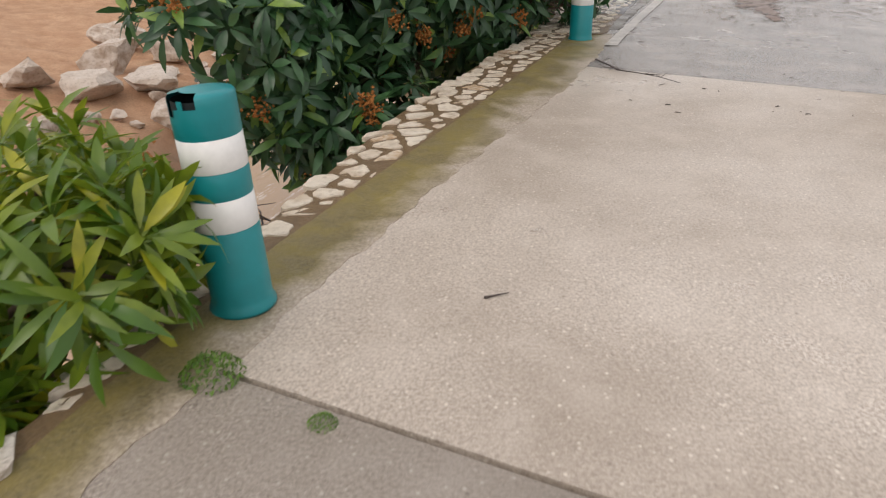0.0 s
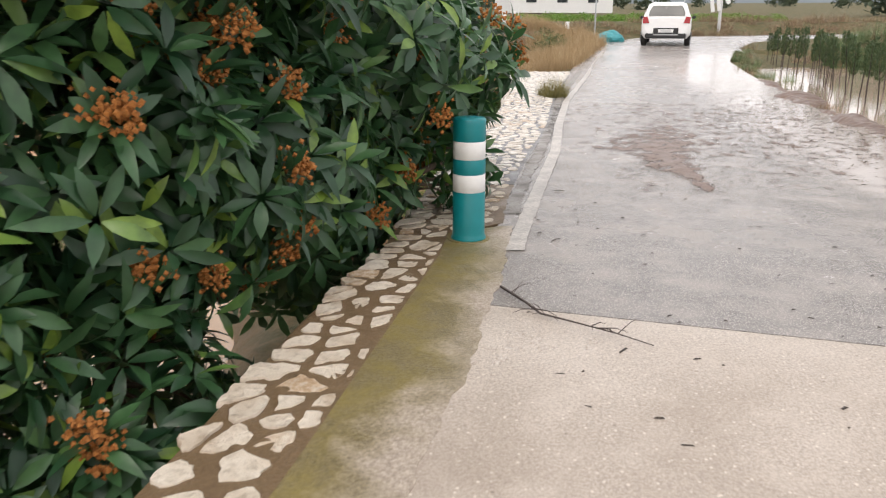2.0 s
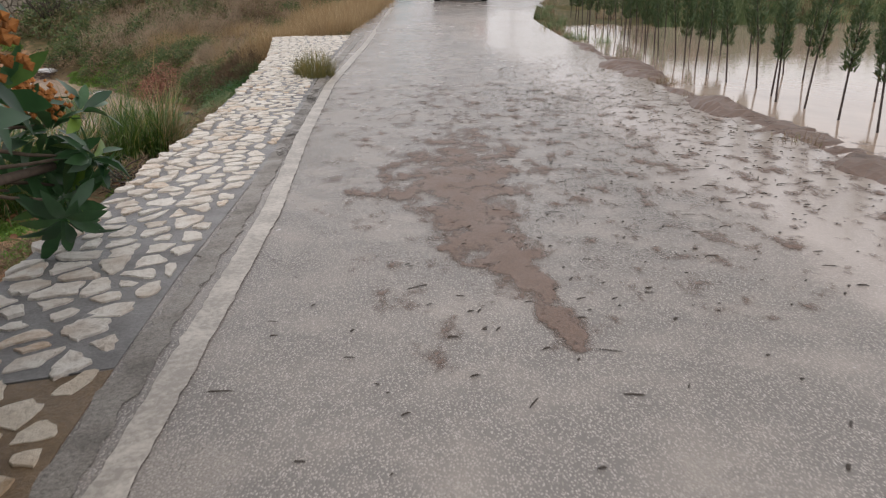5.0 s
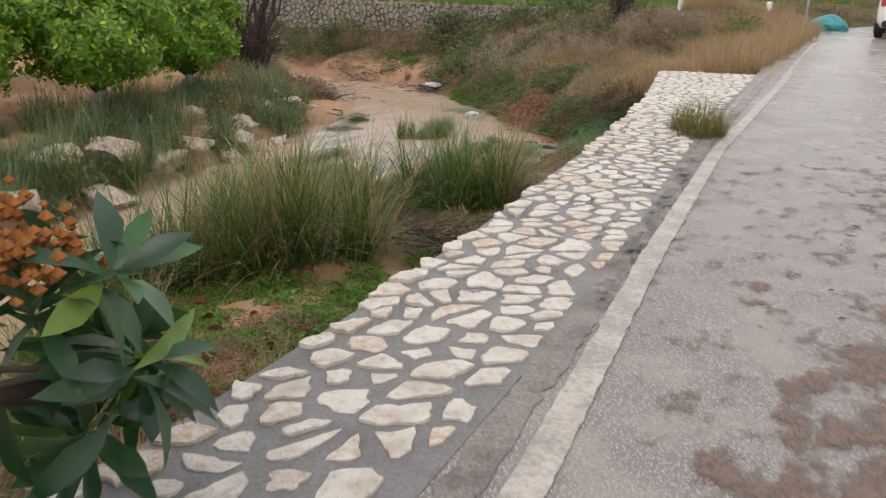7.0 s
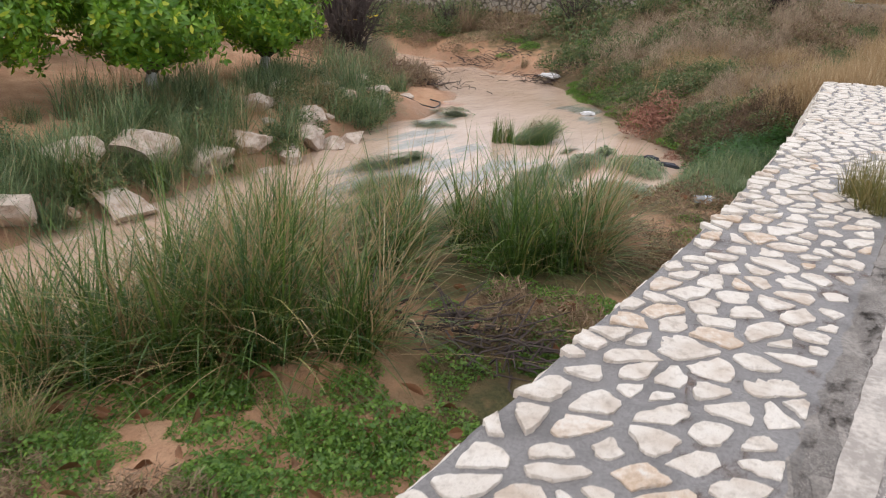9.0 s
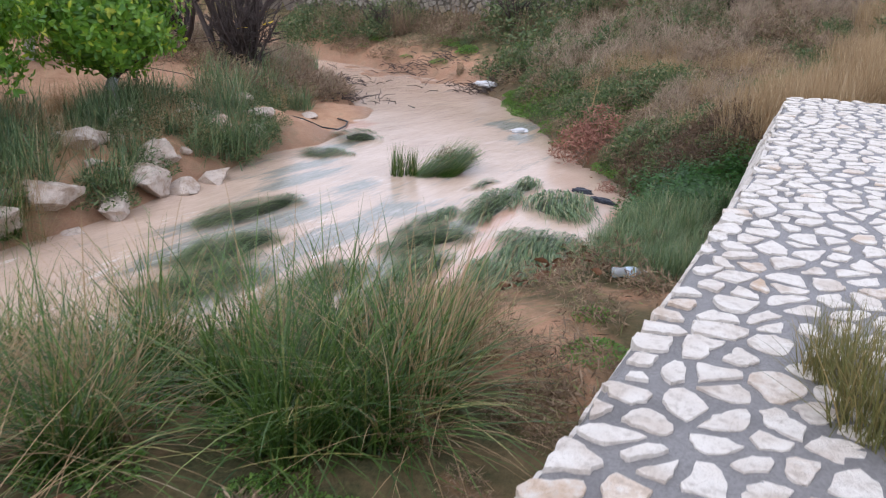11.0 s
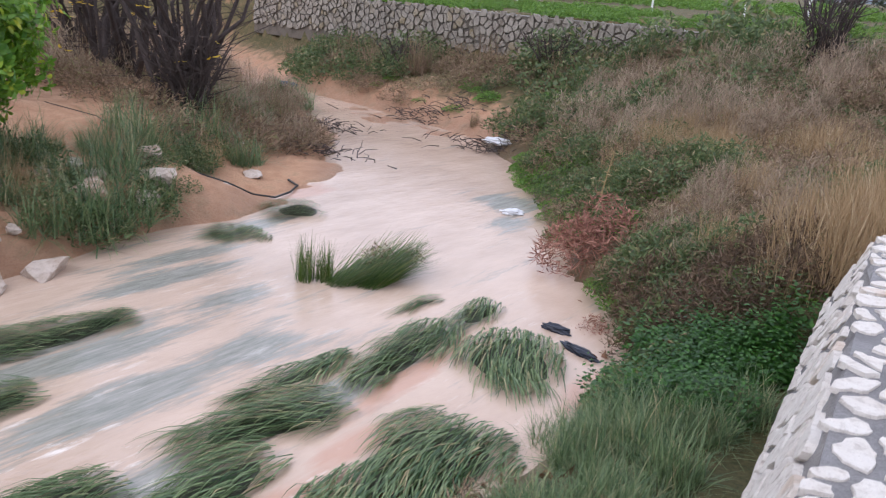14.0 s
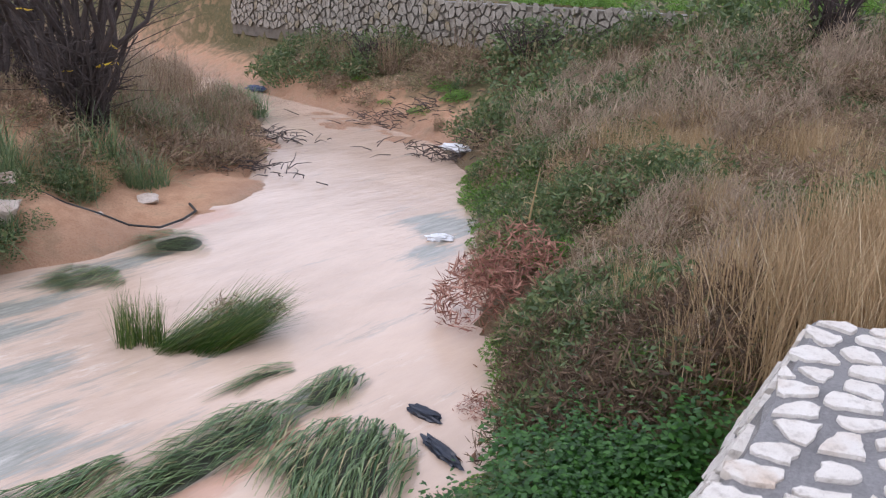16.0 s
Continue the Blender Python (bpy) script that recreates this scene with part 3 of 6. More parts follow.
def crazy_paving(length, width, size, gap, rng):
    """Irregular cells filling a strip: lists of outlines in strip metres."""
    nu, nv = max(2, round(width / size)), max(2, round(length / (size * 0.82)))
    seeds = {}
    for i in range(-1, nv + 1):
        for j in range(-1, nu + 1):
            seeds[i, j] = ((j + 0.5 + rng.uniform(-0.44, 0.44) + 0.25 * (i % 2)) * width / nu, (i + 0.5 + rng.uniform(-0.46, 0.46)) * length / nv)
    cells = []
    for i in range(nv):
        for j in range(nu):
            u, v = seeds[i, j]
            if not 0.02 < u < width - 0.02:
                continue
            poly = [(0.012, v - 1), (width - 0.012, v - 1), (width - 0.012, v + 1), (0.012, v + 1)]
            g = gap * rng.uniform(0.6, 1.5)
            for di in (-2, -1, 0, 1, 2):
                for dj in (-2, -1, 0, 1, 2):
                    o = seeds.get((i + di, j + dj))
                    if o and (di or dj):
                        dx, dy = o[0] - u, o[1] - v
                        ln = math.hypot(dx, dy)
                        k = ln / 2 - g / 2
                        poly = clip(poly, u + dx / ln * k, v + dy / ln * k, dx / ln, dy / ln)
            if len(poly) >= 3:
                cells.append((u, v, poly))
    return cells


def stone_mesh(poly, c, rng, high, to_xyz, z0):
    """A flat stone with chipped, sloping edges on an outline."""
    pts = []
    for (ax, ay), (bx, by) in zip(poly, poly[1:] + poly[:1]):
        ln = math.hypot(bx - ax, by - ay)
        if ln < 0.012:
            continue
        k = max(1, min(6, round(ln / 0.03)))
        for q in range(k):
            t = (q + 0.25 if q == 0 else q) / k
            pts.append((ax + (bx - ax) * t, ay + (by - ay) * t))
    if len(pts) < 4:
        return None
    a1, a2, a3 = (rng.uniform(0, 6.28) for _ in range(3))
    whole = 0.72 if rng.random() < 0.16 else rng.uniform(0.92, 1.06)

    def worn(x, y):
        th = math.atan2(y - c[1], x - c[0])
        k = whole * (0.93 + 0.07 * math.sin(2 * th + a1) + 0.065 * math.sin(3 * th + a2) + 0.05 * math.sin(5 * th + a3) + rng.uniform(-0.075, 0.075))
        return c[0] + (x - c[0]) * k, c[1] + (y - c[1]) * k

    pts = [worn(x, y) for x, y in pts]
    n = len(pts)
    tx, ty = rng.uniform(-0.05, 0.05), rng.uniform(-0.05, 0.05)
    v, f = [], []
    for s, z in ((1.02, -0.02), (1.0, high * 0.8), (0.975, high)):
        for x, y in pts:
            X, Y = c[0] + (x - c[0]) * s, c[1] + (y - c[1]) * s
            zz = z + (tx * (x - c[0]) + ty * (y - c[1]) + rng.uniform(-0.003, 0.003)) * (z > 0)
            v.append((*to_xyz(X, Y), z0 + zz))
    v.append((*to_xyz(*c), z0 + high + rng.uniform(-0.003, 0.003)))
    for k in (0, 1):
        for i in range(n):
            f.append((k * n + i, k * n + (i + 1) % n, (k + 1) * n + (i + 1) % n, (k + 1) * n + i))
    for i in range(n):
        f.append((2 * n + i, 2 * n + (i + 1) % n, 3 * n))
    return v, f


def stone_wall(name, y0, y1, size, gap, mortar, label, near, seed, high, mat):
    """A retaining wall between the curves, with a crazy-paved top and a rough stone face."""
    rng = random.Random(seed)
    length = y1 - y0
    bm = bmesh.new()
    rows = int(length / 0.2)
    ring = []
    for i in range(rows + 1):
        y = y0 + length * i / rows
        a, b = float(X_OUT(y)), float(X_IN(y))
        j = rng.uniform(-0.015, 0.015)
        ring.append([bm.verts.new(p) for p in ((a - 0.19, y, -2.0), (a - 0.17 + j, y, -0.55), (a + 0.03 + j, y, -0.03), (a + 0.05, y, -0.004), ((a + b) / 2, y, 0.004), (b + 0.02, y, 0.004), (b + 0.02, y, -2.0))])
    for p, q in zip(ring, ring[1:]):
        for k in range(6):
            bm.faces.new((p[k], p[k + 1], q[k + 1], q[k]))
    bm.faces.new(ring[0])
    bm.faces.new(ring[-1][::-1])
    bmesh.ops.recalc_face_normals(bm, faces=bm.faces)
    body = part(name, bm, mortar, None)
    tagged(body, label, "wall", kind="structure")
    rest = Soup()
    made = []
    wmax = max(float(X_IN(y0 + t * length) - X_OUT(y0 + t * length)) for t in np.linspace(0, 1, 40))

    def top(u, v):
        y = y0 + v
        a, b = float(X_OUT(y)), float(X_IN(y))
        return a + u / wmax * (b - a) if wmax - 0.25 < 0 else a + u, y

    for u, v, poly in crazy_paving(length, wmax, size, gap, rng):
        y = y0 + v
        w = float(X_IN(y) - X_OUT(y))
        poly = clip(poly, w - 0.012, 0, 1, 0) if u < w else []
        if len(poly) < 3:
            continue
        cu, cv = sum(p[0] for p in poly) / len(poly), sum(p[1] for p in poly) / len(poly)
        r = stone_mesh(poly, (cu, cv), rng, high * rng.uniform(0.6, 1.4), lambda a, b: (float(X_OUT(y0 + b)) + a, y0 + b), 0.002)
        if r:
            made.append((y, r))
    made.sort(key=lambda q: (not near[0] < q[0] < near[1], q[0]))
    for k, (y, (v, f)) in enumerate(made):
        if k < 300:
            c = np.mean(v, 0)
            put("stone", mesh("stone", np.asarray(v) - c, f, mat), body, Matrix.Translation(c))
        else:
            rest.add(v, f)
    # rough stones of the outer face
    for i, (u, v, poly) in enumerate(crazy_paving(length, 1.7, size * 1.25, gap * 0.7, rng)):
        cu, cv = sum(p[0] for p in poly) / len(poly), sum(p[1] for p in poly) / len(poly)
        r = stone_mesh(poly, (cu, cv), rng, high * 2.2, lambda a, b: (a, b), 0)
        if r:
            vs = [(float(X_OUT(y0 + q)) + 0.03 - h - 0.385 * min(max(1.72 - p, 0), 0.52), y0 + q, p - 1.75) for p, q, h in r[0]]
            rest.add(vs, [g[::-1] for g in r[1]])
    ob = put("face_stones", rest.mesh("face_stones", mat), body)
    tagged(ob, "rough limestone blocks of the outer face", kind="stuff")
    return body


# ---- bollards ----
def bollard(x, y, torn, lean):
    base = new("bollard")
    base.matrix_basis = pose(x, y, 0.003, lean[0], lean[1], 0) @ Matrix.Diagonal((1, 1, 0.95 if torn else 1, 1))
    tagged(base, "teal plastic bollard with two white bands" + (", torn open at its top" if torn else ", intact, among leaves"), "bollard", group="road bollards")
    bm = bmesh.new()
    lathe(bm, [(0.0, 0.0), (0.108, 0.0), (0.110, 0.012), (0.102, 0.03), (0.100, 0.05), (0.100, 0.30), (0.0975, 0.305), (0.0975, 0.415), (0.100, 0.42), (0.100, 0.50), (0.0975, 0.505), (0.0975, 0.615), (0.100, 0.62), (0.100, 0.69), (0.100, 0.715), (0.100, 0.742), (0.094, 0.752), (0.06, 0.757), (0.0, 0.758)], 32)
    if torn:
        hole = []
        for fc in bm.faces:
            c = fc.calc_center_median()
            a = math.degrees(math.atan2(c.y, c.x)) % 360
            low = 0.742 if 252 < a < 262 else 0.715 if a > 240 else 0.69
            if c.z > low and 200 < a < 285 and math.hypot(c.x, c.y) > 0.045:
                hole.append(fc)
        bmesh.ops.delete(bm, geom=hole, context="FACES")
    part("post", bm, M_TEAL, base, smooth=True)
    for z in (0.305, 0.505):
        bm = bmesh.new()
        lathe(bm, [(0.0977, z + 0.002), (0.0995, z + 0.004), (0.0995, z + 0.108), (0.0977, z + 0.11)], 32)
        part("band", bm, M_WHITE, base, "scuffed white reflective band", True)
    bm = bmesh.new()
    if torn:
        # liner in near-black teal: the hollow's shade is put into its colour
        lathe(bm, [(0.0, 0.60), (0.0895, 0.605), (0.0905, 0.735)], 24)
        part("hollow", bm, M_HOLE_SHADE, base, "inside of the torn top, coloured dark for its shade", True)
    else:
        lathe(bm, [(0.0, -0.002), (0.135, -0.002), (0.132, 0.006), (0.0, 0.007)], 24)
        part("foot_ring", bm, M_KERB, base, "grey cement foot ring")
    return base


bollard(-0.67, -3.07, True, (0, -4))
bollard(0.735, 1.99, False, (0, 0))


# ---- foliage ----
def leaf_shape(length, width, droop, fold=0.25):
    """A pointed leaf along x with a folded midrib: vertices and faces."""
    v, f = [], []
    for i, (t, w) in enumerate(((0, 0.06), (0.3, 0.75), (0.62, 1.0), (0.85, 0.55), (1.0, 0.0))):
        x = length * t
        z = -droop * length * t * t
        hw = width / 2 * w
        v += [(x, -hw, z + fold * hw), (x, 0, z), (x, hw, z + fold * hw)]
    for i in range(4):
        a = 3 * i
        f += [(a, a + 3, a + 4, a + 1), (a + 1, a + 4, a + 5, a + 2)]
    return np.array(v), f


def rosette(soup, at, axis_dir, rng, length, width, n=9, spread=(30, 95)):
    q = Vector(axis_dir).to_track_quat("Z", "Y")
    for i in range(n):
        ln = length * rng.uniform(0.7, 1.15)
        v, f = leaf_shape(ln, width * rng.uniform(0.8, 1.15), rng.uniform(0.15, 0.85))
        tilt = rng.uniform(*spread)
        m = (q.to_matrix().to_4x4() @ pose(0, 0, 0, 0, 0, i * 137.5 + rng.uniform(-20, 20)) @ pose(0, 0, 0.0, 0, tilt - 90, 0) @ pose(0.02, 0, 0, rng.uniform(-25, 25), 0, 0))
        m = np.array(m)
        soup.add(v @ m[:3, :3].T + m[:3, 3] + np.asarray(at), f)


def bough(bm, a, b, r0, r1, rng, sag=0.1, n=6):
    a, b = Vector(a), Vector(b)
    pts, rad = [], []
    for i in range(n + 1):
        t = i / n
        p = a.lerp(b, t) + Vector((rng.uniform(-1, 1), rng.uniform(-1, 1), rng.uniform(-1, 1))) * 0.04 * (a - b).length * math.sin(math.pi * t)
        p.z += sag * math.sin(math.pi * t) * (a - b).length
        pts.append(p)
        rad.append(r0 + (r1 - r0) * t)
    tube(bm, pts, rad, 7)
    return pts


def bloom_mesh(seed):
    rng, s = random.Random(seed), Soup()
    for _ in range(70):
        q = (rng.gauss(0, 0.042), rng.gauss(0, 0.042), rng.uniform(0.03, 0.15))
        r = rng.uniform(0.009, 0.017)
        s.add(np.array([(r, 0, 0), (-r, 0, 0), (0, r, 0), (0, -r, 0), (0, 0, r), (0, 0, -r)]) + np.asarray(q),
              [(0, 2, 4), (2, 1, 4), (1, 3, 4), (3, 0, 4), (2, 0, 5), (1, 2, 5), (3, 1, 5), (0, 3, 5)])
    return s.mesh("flower_head", M_BLOOM)


BLOOMS = [bloom_mesh(i) for i in range(3)]


def loquat(base, blobs, count, seed, label, leaf=M_LOQ, length=0.185, blooms=40, limit=None, extra=()):
    """A loquat tree: trunk, limbs to each leafy mass, rosettes of long leaves, rusty flower heads."""
    rng = random.Random(seed)
    root = new("loquat_tree")
    root.location = base
    B = Vector(base)
    bm = bmesh.new()
    fork = Vector((0.1, 0.1, 0.7))
    bough(bm, (0, 0, -0.1), fork, 0.11, 0.08, rng, 0)
    for c, r in blobs:
        c = Vector(c) - B
        p = bough(bm, fork, c, 0.055, 0.02, rng, 0.05)
        for _ in range(7):
            e = c + Vector((rng.uniform(-1, 1) * r[0], rng.uniform(-1, 1) * r[1], rng.uniform(-1, 1) * r[2])) * 0.75
            bough(bm, p[4], e, 0.018, 0.006, rng, 0.06)
    part("trunk", bm, M_BARK, root, "grey-brown forked trunk", True)
    crown = Soup()
    total = sum(r[0] * r[1] * r[2] for _, r in blobs)
    heads = []
    for c, r in blobs:
        for _ in range(int(count * r[0] * r[1] * r[2] / total) + 8):
            d = Vector((rng.gauss(0, 1), rng.gauss(0, 1), rng.gauss(0, 1))).normalized()
            k = rng.uniform(0.35, 1.0) ** 0.45 * rng.uniform(0.85, 1.08)
            p = Vector(c) + Vector((d.x * r[0], d.y * r[1], d.z * r[2])) * k
            if limit and not limit(p):
                continue
            out = (d * 0.8 + Vector((0, 0, 0.45)) + Vector((rng.uniform(-0.4, 0.4), rng.uniform(-0.4, 0.4), 0))).normalized()
            rosette(crown, p - B, out, rng, length, length * (0.31 if leaf == M_LOQ else 0.22), rng.randint(8, 11), (25, 115) if leaf == M_LOQ else (15, 85))
            if k > 0.78:
                heads.append((p - B, out))
    put("crown", crown.mesh("crown", leaf, True), root)
    rng.shuffle(heads)
    for p, o in heads[:blooms] + [(Vector(q) - B, Vector((0.1, -0.2, 1))) for q in extra]:
        put("flower_head", rng.choice(BLOOMS), root, Matrix.Translation(p) @ Vector(o).to_track_quat("Z", "Y").to_matrix().to_4x4(), "rusty brown flower head")["kind"] = "stuff"
    return tagged(root, label, "tree")


def off_wall(p):
    return p.z > 0.10 or p.x < float(X_OUT(p.y)) - 0.02


def tree_side(p):
    """Keeps the crown clear of the wall and open towards the stream."""
    return off_wall(p) and not (p.x < -1.95 - 0.35 * p.y and p.z < 0.45)


loquat((-1.25, 1.3, -1.1), [((-1.2, 0.9, 0.75), (1.0, 1.2, 0.9)), ((-0.6, 1.6, 0.7), (0.8, 1.2, 0.75)), ((-1.7, 0.1, 0.4), (0.8, 0.9, 0.9)), ((-1.3, 1.2, 1.9), (1.5, 1.7, 0.9)),
                            ((0.1, 2.3, 1.25), (0.75, 0.9, 0.55)), ((-0.6, 2.6, 1.7), (1.0, 1.2, 0.8)), ((0.55, 3.0, 1.05), (0.65, 0.65, 0.5)), ((-1.1, 0.6, -0.4), (0.8, 1.0, 0.5)), ((-0.25, 2.2, 0.35), (0.5, 0.9, 0.6)), ((-0.05, 2.9, 0.2), (0.45, 0.8, 0.4)), ((-0.5, 3.0, -0.2), (0.7, 1.0, 0.6)),
                            ((0.1, 3.3, 0.7), (0.6, 0.8, 0.8)), ((1.02, 4.85, 0.42), (0.25, 0.3, 0.26)), ((0.42, 4.0, 1.0), (0.4, 0.45, 0.45)), ((0.75, 2.8, 0.4), (0.25, 0.3, 0.4)), ((0.68, 3.9, 1.05), (0.38, 0.4, 0.5)), ((0.1, 2.45, 0.45), (0.38, 0.6, 0.4)), ((0.05, 3.9, 1.4), (0.7, 0.9, 0.8))],
       3300, 5, "dense dark loquat tree with rusty flower heads overhanging the wall", limit=tree_side, blooms=170,
       extra=((1.02, 4.8, 0.62), (0.93, 4.9, 0.66), (1.0, 4.95, 0.58), (0.84, 4.75, 0.60), (0.55, 2.35, 1.02), (0.42, 2.25, 1.05)))
loquat((-1.75, -2.9, -1.0), [((-1.25, -3.2, 0.15), (0.42, 0.5, 0.45)), ((-1.6, -2.6, 0.0), (0.5, 0.5, 0.4)), ((-1.5, -3.9, -0.1), (0.5, 0.5, 0.5)), ((-0.98, -3.4, 0.32), (0.28, 0.3, 0.25))],
       330, 8, "young loquat bush with yellow-green leaves beside a bollard", M_LOQ_YOUNG, 0.165, 8, off_wall)


# ---- grasses ----
def blade(rng, length, width, lean, bend, segs=4):
    a = rng.uniform(0, 2 * math.pi)
    v, f = [], []
    ang = lean
    x = z = 0.0
    for i in range(segs + 1):
        t = i / segs
        w = width * (1 - t) ** 0.7 + 0.0006
        v += [(x, -w / 2, z), (x, w / 2, z)]
        x += math.sin(ang) * length / segs
        z += math.cos(ang) * length / segs
        ang += bend / segs
    for i in range(segs):
        f.append((2 * i, 2 * i + 1, 2 * i + 3, 2 * i + 2))
    v = np.array(v)
    c, s = math.cos(a), math.sin(a)
    v = v @ np.array([[c, s, 0], [-s, c, 0], [0, 0, 1]])
    return v, f


def tussock_mesh(name, rng, n, radius, length, width, lean, bend, mat, comb=None, fan=0.6, segs=4):
    """Blades from one root; comb: a direction (x, y) in which the blades lie down."""
    s = Soup()
    for _ in range(n):
        r = radius * math.sqrt(rng.random())
        a = rng.uniform(0, 2 * math.pi)
        ln = length * rng.uniform(0.5, 1.1)
        v, f = blade(rng, ln, width * rng.uniform(0.7, 1.3), abs(rng.gauss(0, lean)), rng.uniform(0.2, 1.0) * bend, segs=segs)
        if comb:
            v, f = blade(rng, ln, width * rng.uniform(0.7, 1.3), lean + rng.gauss(0, 0.12), rng.uniform(0.3, 1.0) * bend)
            aa = math.atan2(comb[1], comb[0]) + rng.gauss(0, fan)
            d = math.atan2(v[-1][1], v[-1][0])
            c, q = math.cos(aa - d), math.sin(aa - d)
            v = v @ np.array([[c, q, 0], [-q, c, 0], [0, 0, 1]])
            v[:, 2] = np.maximum(v[:, 2], 0.01)
        s.add(v + np.array([r * math.cos(a), r * math.sin(a), 0]), f)
    return quads(name, np.concatenate(s.v), s.f, mat)


RG = random.Random(77)
RUSH = [tussock_mesh("rush", RG, 240, 0.17, 1.12, 0.0115, 0.68, 1.6, M_REED, segs=6) for _ in range(4)]
RUSH_DRY = [tussock_mesh("dry_rush", RG, 120, 0.18, 1.15, 0.008, 0.85, 1.2, M_DRY, segs=6) for _ in range(2)]
DRY = [tussock_mesh("dry_grass", RG, 170, 0.34, 0.62, 0.007, 0.35, 0.7, M_DRY) for _ in range(3)]
WEED = [tussock_mesh("brown_weed", RG, 150, 0.36, 0.36, 0.011, 0.9, 0.9, M_BROWN) for _ in range(3)]
TUFT = [tussock_mesh("soft_grass", RG, 230, 0.24, 0.55, 0.010, 0.85, 1.1, M_WETGRASS) for _ in range(3)]


def herb_mesh(rng, n, radius, high):
    """A low cushion of small round leaves."""
    s = Soup()
    for _ in range(n):
        r, a = radius * math.sqrt(rng.random()), rng.uniform(0, 6.28)
        z = high * (1 - (r / radius) ** 2) * rng.uniform(0.25, 1.0) + 0.01
        l, w = rng.uniform(0.010, 0.024), rng.uniform(0.006, 0.014)
        v = np.array([(-l, 0, 0), (0, -w, 0.006), (l, 0, 0), (0, w, 0.006)])
        m = np.array(pose(0, 0, 0, rng.uniform(-50, 50), rng.uniform(-50, 50), rng.uniform(0, 360)))[:3, :3]
        s.add(v @ m.T + np.array([r * math.cos(a), r * math.sin(a), z]), [(0, 1, 2, 3)])
    return quads("low_herb", np.concatenate(s.v), s.f, M_HERB)


HERB = [herb_mesh(RG, 480, 0.27, 0.13) for _ in range(3)]


def scribble(name, rng, n, radius, high, length, width, mat, rise=0.5):
    """A tangled cushion of short twigs and thin leaves that point all ways."""
    v, f = [], []
    for i in range(n):
        r, a = radius * math.sqrt(rng.random()), rng.uniform(0, 6.28)
        z = high * (1 - 0.75 * (r / radius) ** 2) * rng.random() ** 0.7
        d = Vector((rng.gauss(0, 1), rng.gauss(0, 1), rng.gauss(rise, 0.6))).normalized() * length * rng.uniform(0.4, 1.2)
        w = d.cross(Vector((rng.gauss(0, 1), rng.gauss(0, 1), rng.gauss(0, 1)))).normalized() * width * rng.uniform(0.5, 1.2)
        p = Vector((r * math.cos(a), r * math.sin(a), z))
        v += [p - w * 0.5, p + d * 0.5 - w, p + d, p + d * 0.45 + w]
        f.append((4 * i, 4 * i + 1, 4 * i + 2, 4 * i + 3))
    return quads(name, np.array([tuple(q) for q in v]), f, mat)


def leafy_mesh(name, rng, n, radius, high, leaf, mat):
    """Upright stems with pairs of broad, toothless leaves."""
    v, f = [], []
    for _ in range(n):
        r, a = radius * math.sqrt(rng.random()), rng.uniform(0, 6.28)
        h = high * rng.uniform(0.5, 1.1)
        lx, ly = rng.gauss(0, 0.25) * h, rng.gauss(0, 0.25) * h
        for j in range(8):
            t = (j + 1) / 8
            b = a + j * 1.57 + rng.uniform(-0.4, 0.4)
            p = Vector((r * math.cos(a) + lx * t, r * math.sin(a) + ly * t, h * t))
            ln = leaf * (1.1 - 0.5 * t) * rng.uniform(0.7, 1.2)
            d = Vector((math.cos(b), math.sin(b), rng.uniform(-0.5, 0.35))) * ln
            w = Vector((-math.sin(b), math.cos(b), rng.uniform(-0.3, 0.3))) * ln * 0.32
            k = len(v)
            v += [p, p + d * 0.45 - w, p + d, p + d * 0.45 + w]
            f.append((k, k + 1, k + 2, k + 3))
    return quads(name, np.array([tuple(q) for q in v]), f, mat)


TANGLE = [scribble("tangle", RG, 330, 0.36, 0.40, 0.15, 0.0085, M_BROWN) for _ in range(4)]
TANGLE_GREEN = [scribble("green_tangle", RG, 400, 0.36, 0.42, 0.085, 0.014, M_OLIVE) for _ in range(4)]
FEATHER = [scribble("feathery_weed", RG, 330, 0.34, 0.75, 0.22, 0.0065, M_FEATHER, 1.7) for _ in range(3)]
NETTLE = [leafy_mesh("nettle", RG, 42, 0.26, 0.42, 0.085, M_NETTLE) for _ in range(3)]
CLUMP = tussock_mesh("leaning_rush", RG, 330, 0.2, 0.85, 0.009, 0.95, 0.5, M_REED, (1, 0), 0.3)
STAND = tussock_mesh("standing_rush", RG, 160, 0.17, 0.85, 0.010, 0.16, 0.3, M_REED)
SHRUB = [tussock_mesh("shrub", RG, 120, 0.22, 0.85, 0.009, 0.85, 0.3, M_BROWN) for _ in range(2)]


def arrays(me):
    v = np.empty(len(me.vertices) * 3, np.float32)
    me.vertices.foreach_get("co", v)
    f = np.empty(len(me.loops), np.int32)
    me.loops.foreach_get("vertex_index", f)
    return v.reshape(-1, 3), f.reshape(-1, 4)


def plant(name, me, x, y, s=1.0, turn=None, z=None, sz=None):
    ob = new(name)
    tagged(put("foliage", me, ob), kind="stuff")
    t = RG.uniform(0, 360) if turn is None else turn
    z = put_on(x, y) - 0.02 if z is None else z
    ob.matrix_basis = pose(x, y, z, 0, 0, t) @ Matrix.Diagonal((s, s, sz or s, 1))
    return ob


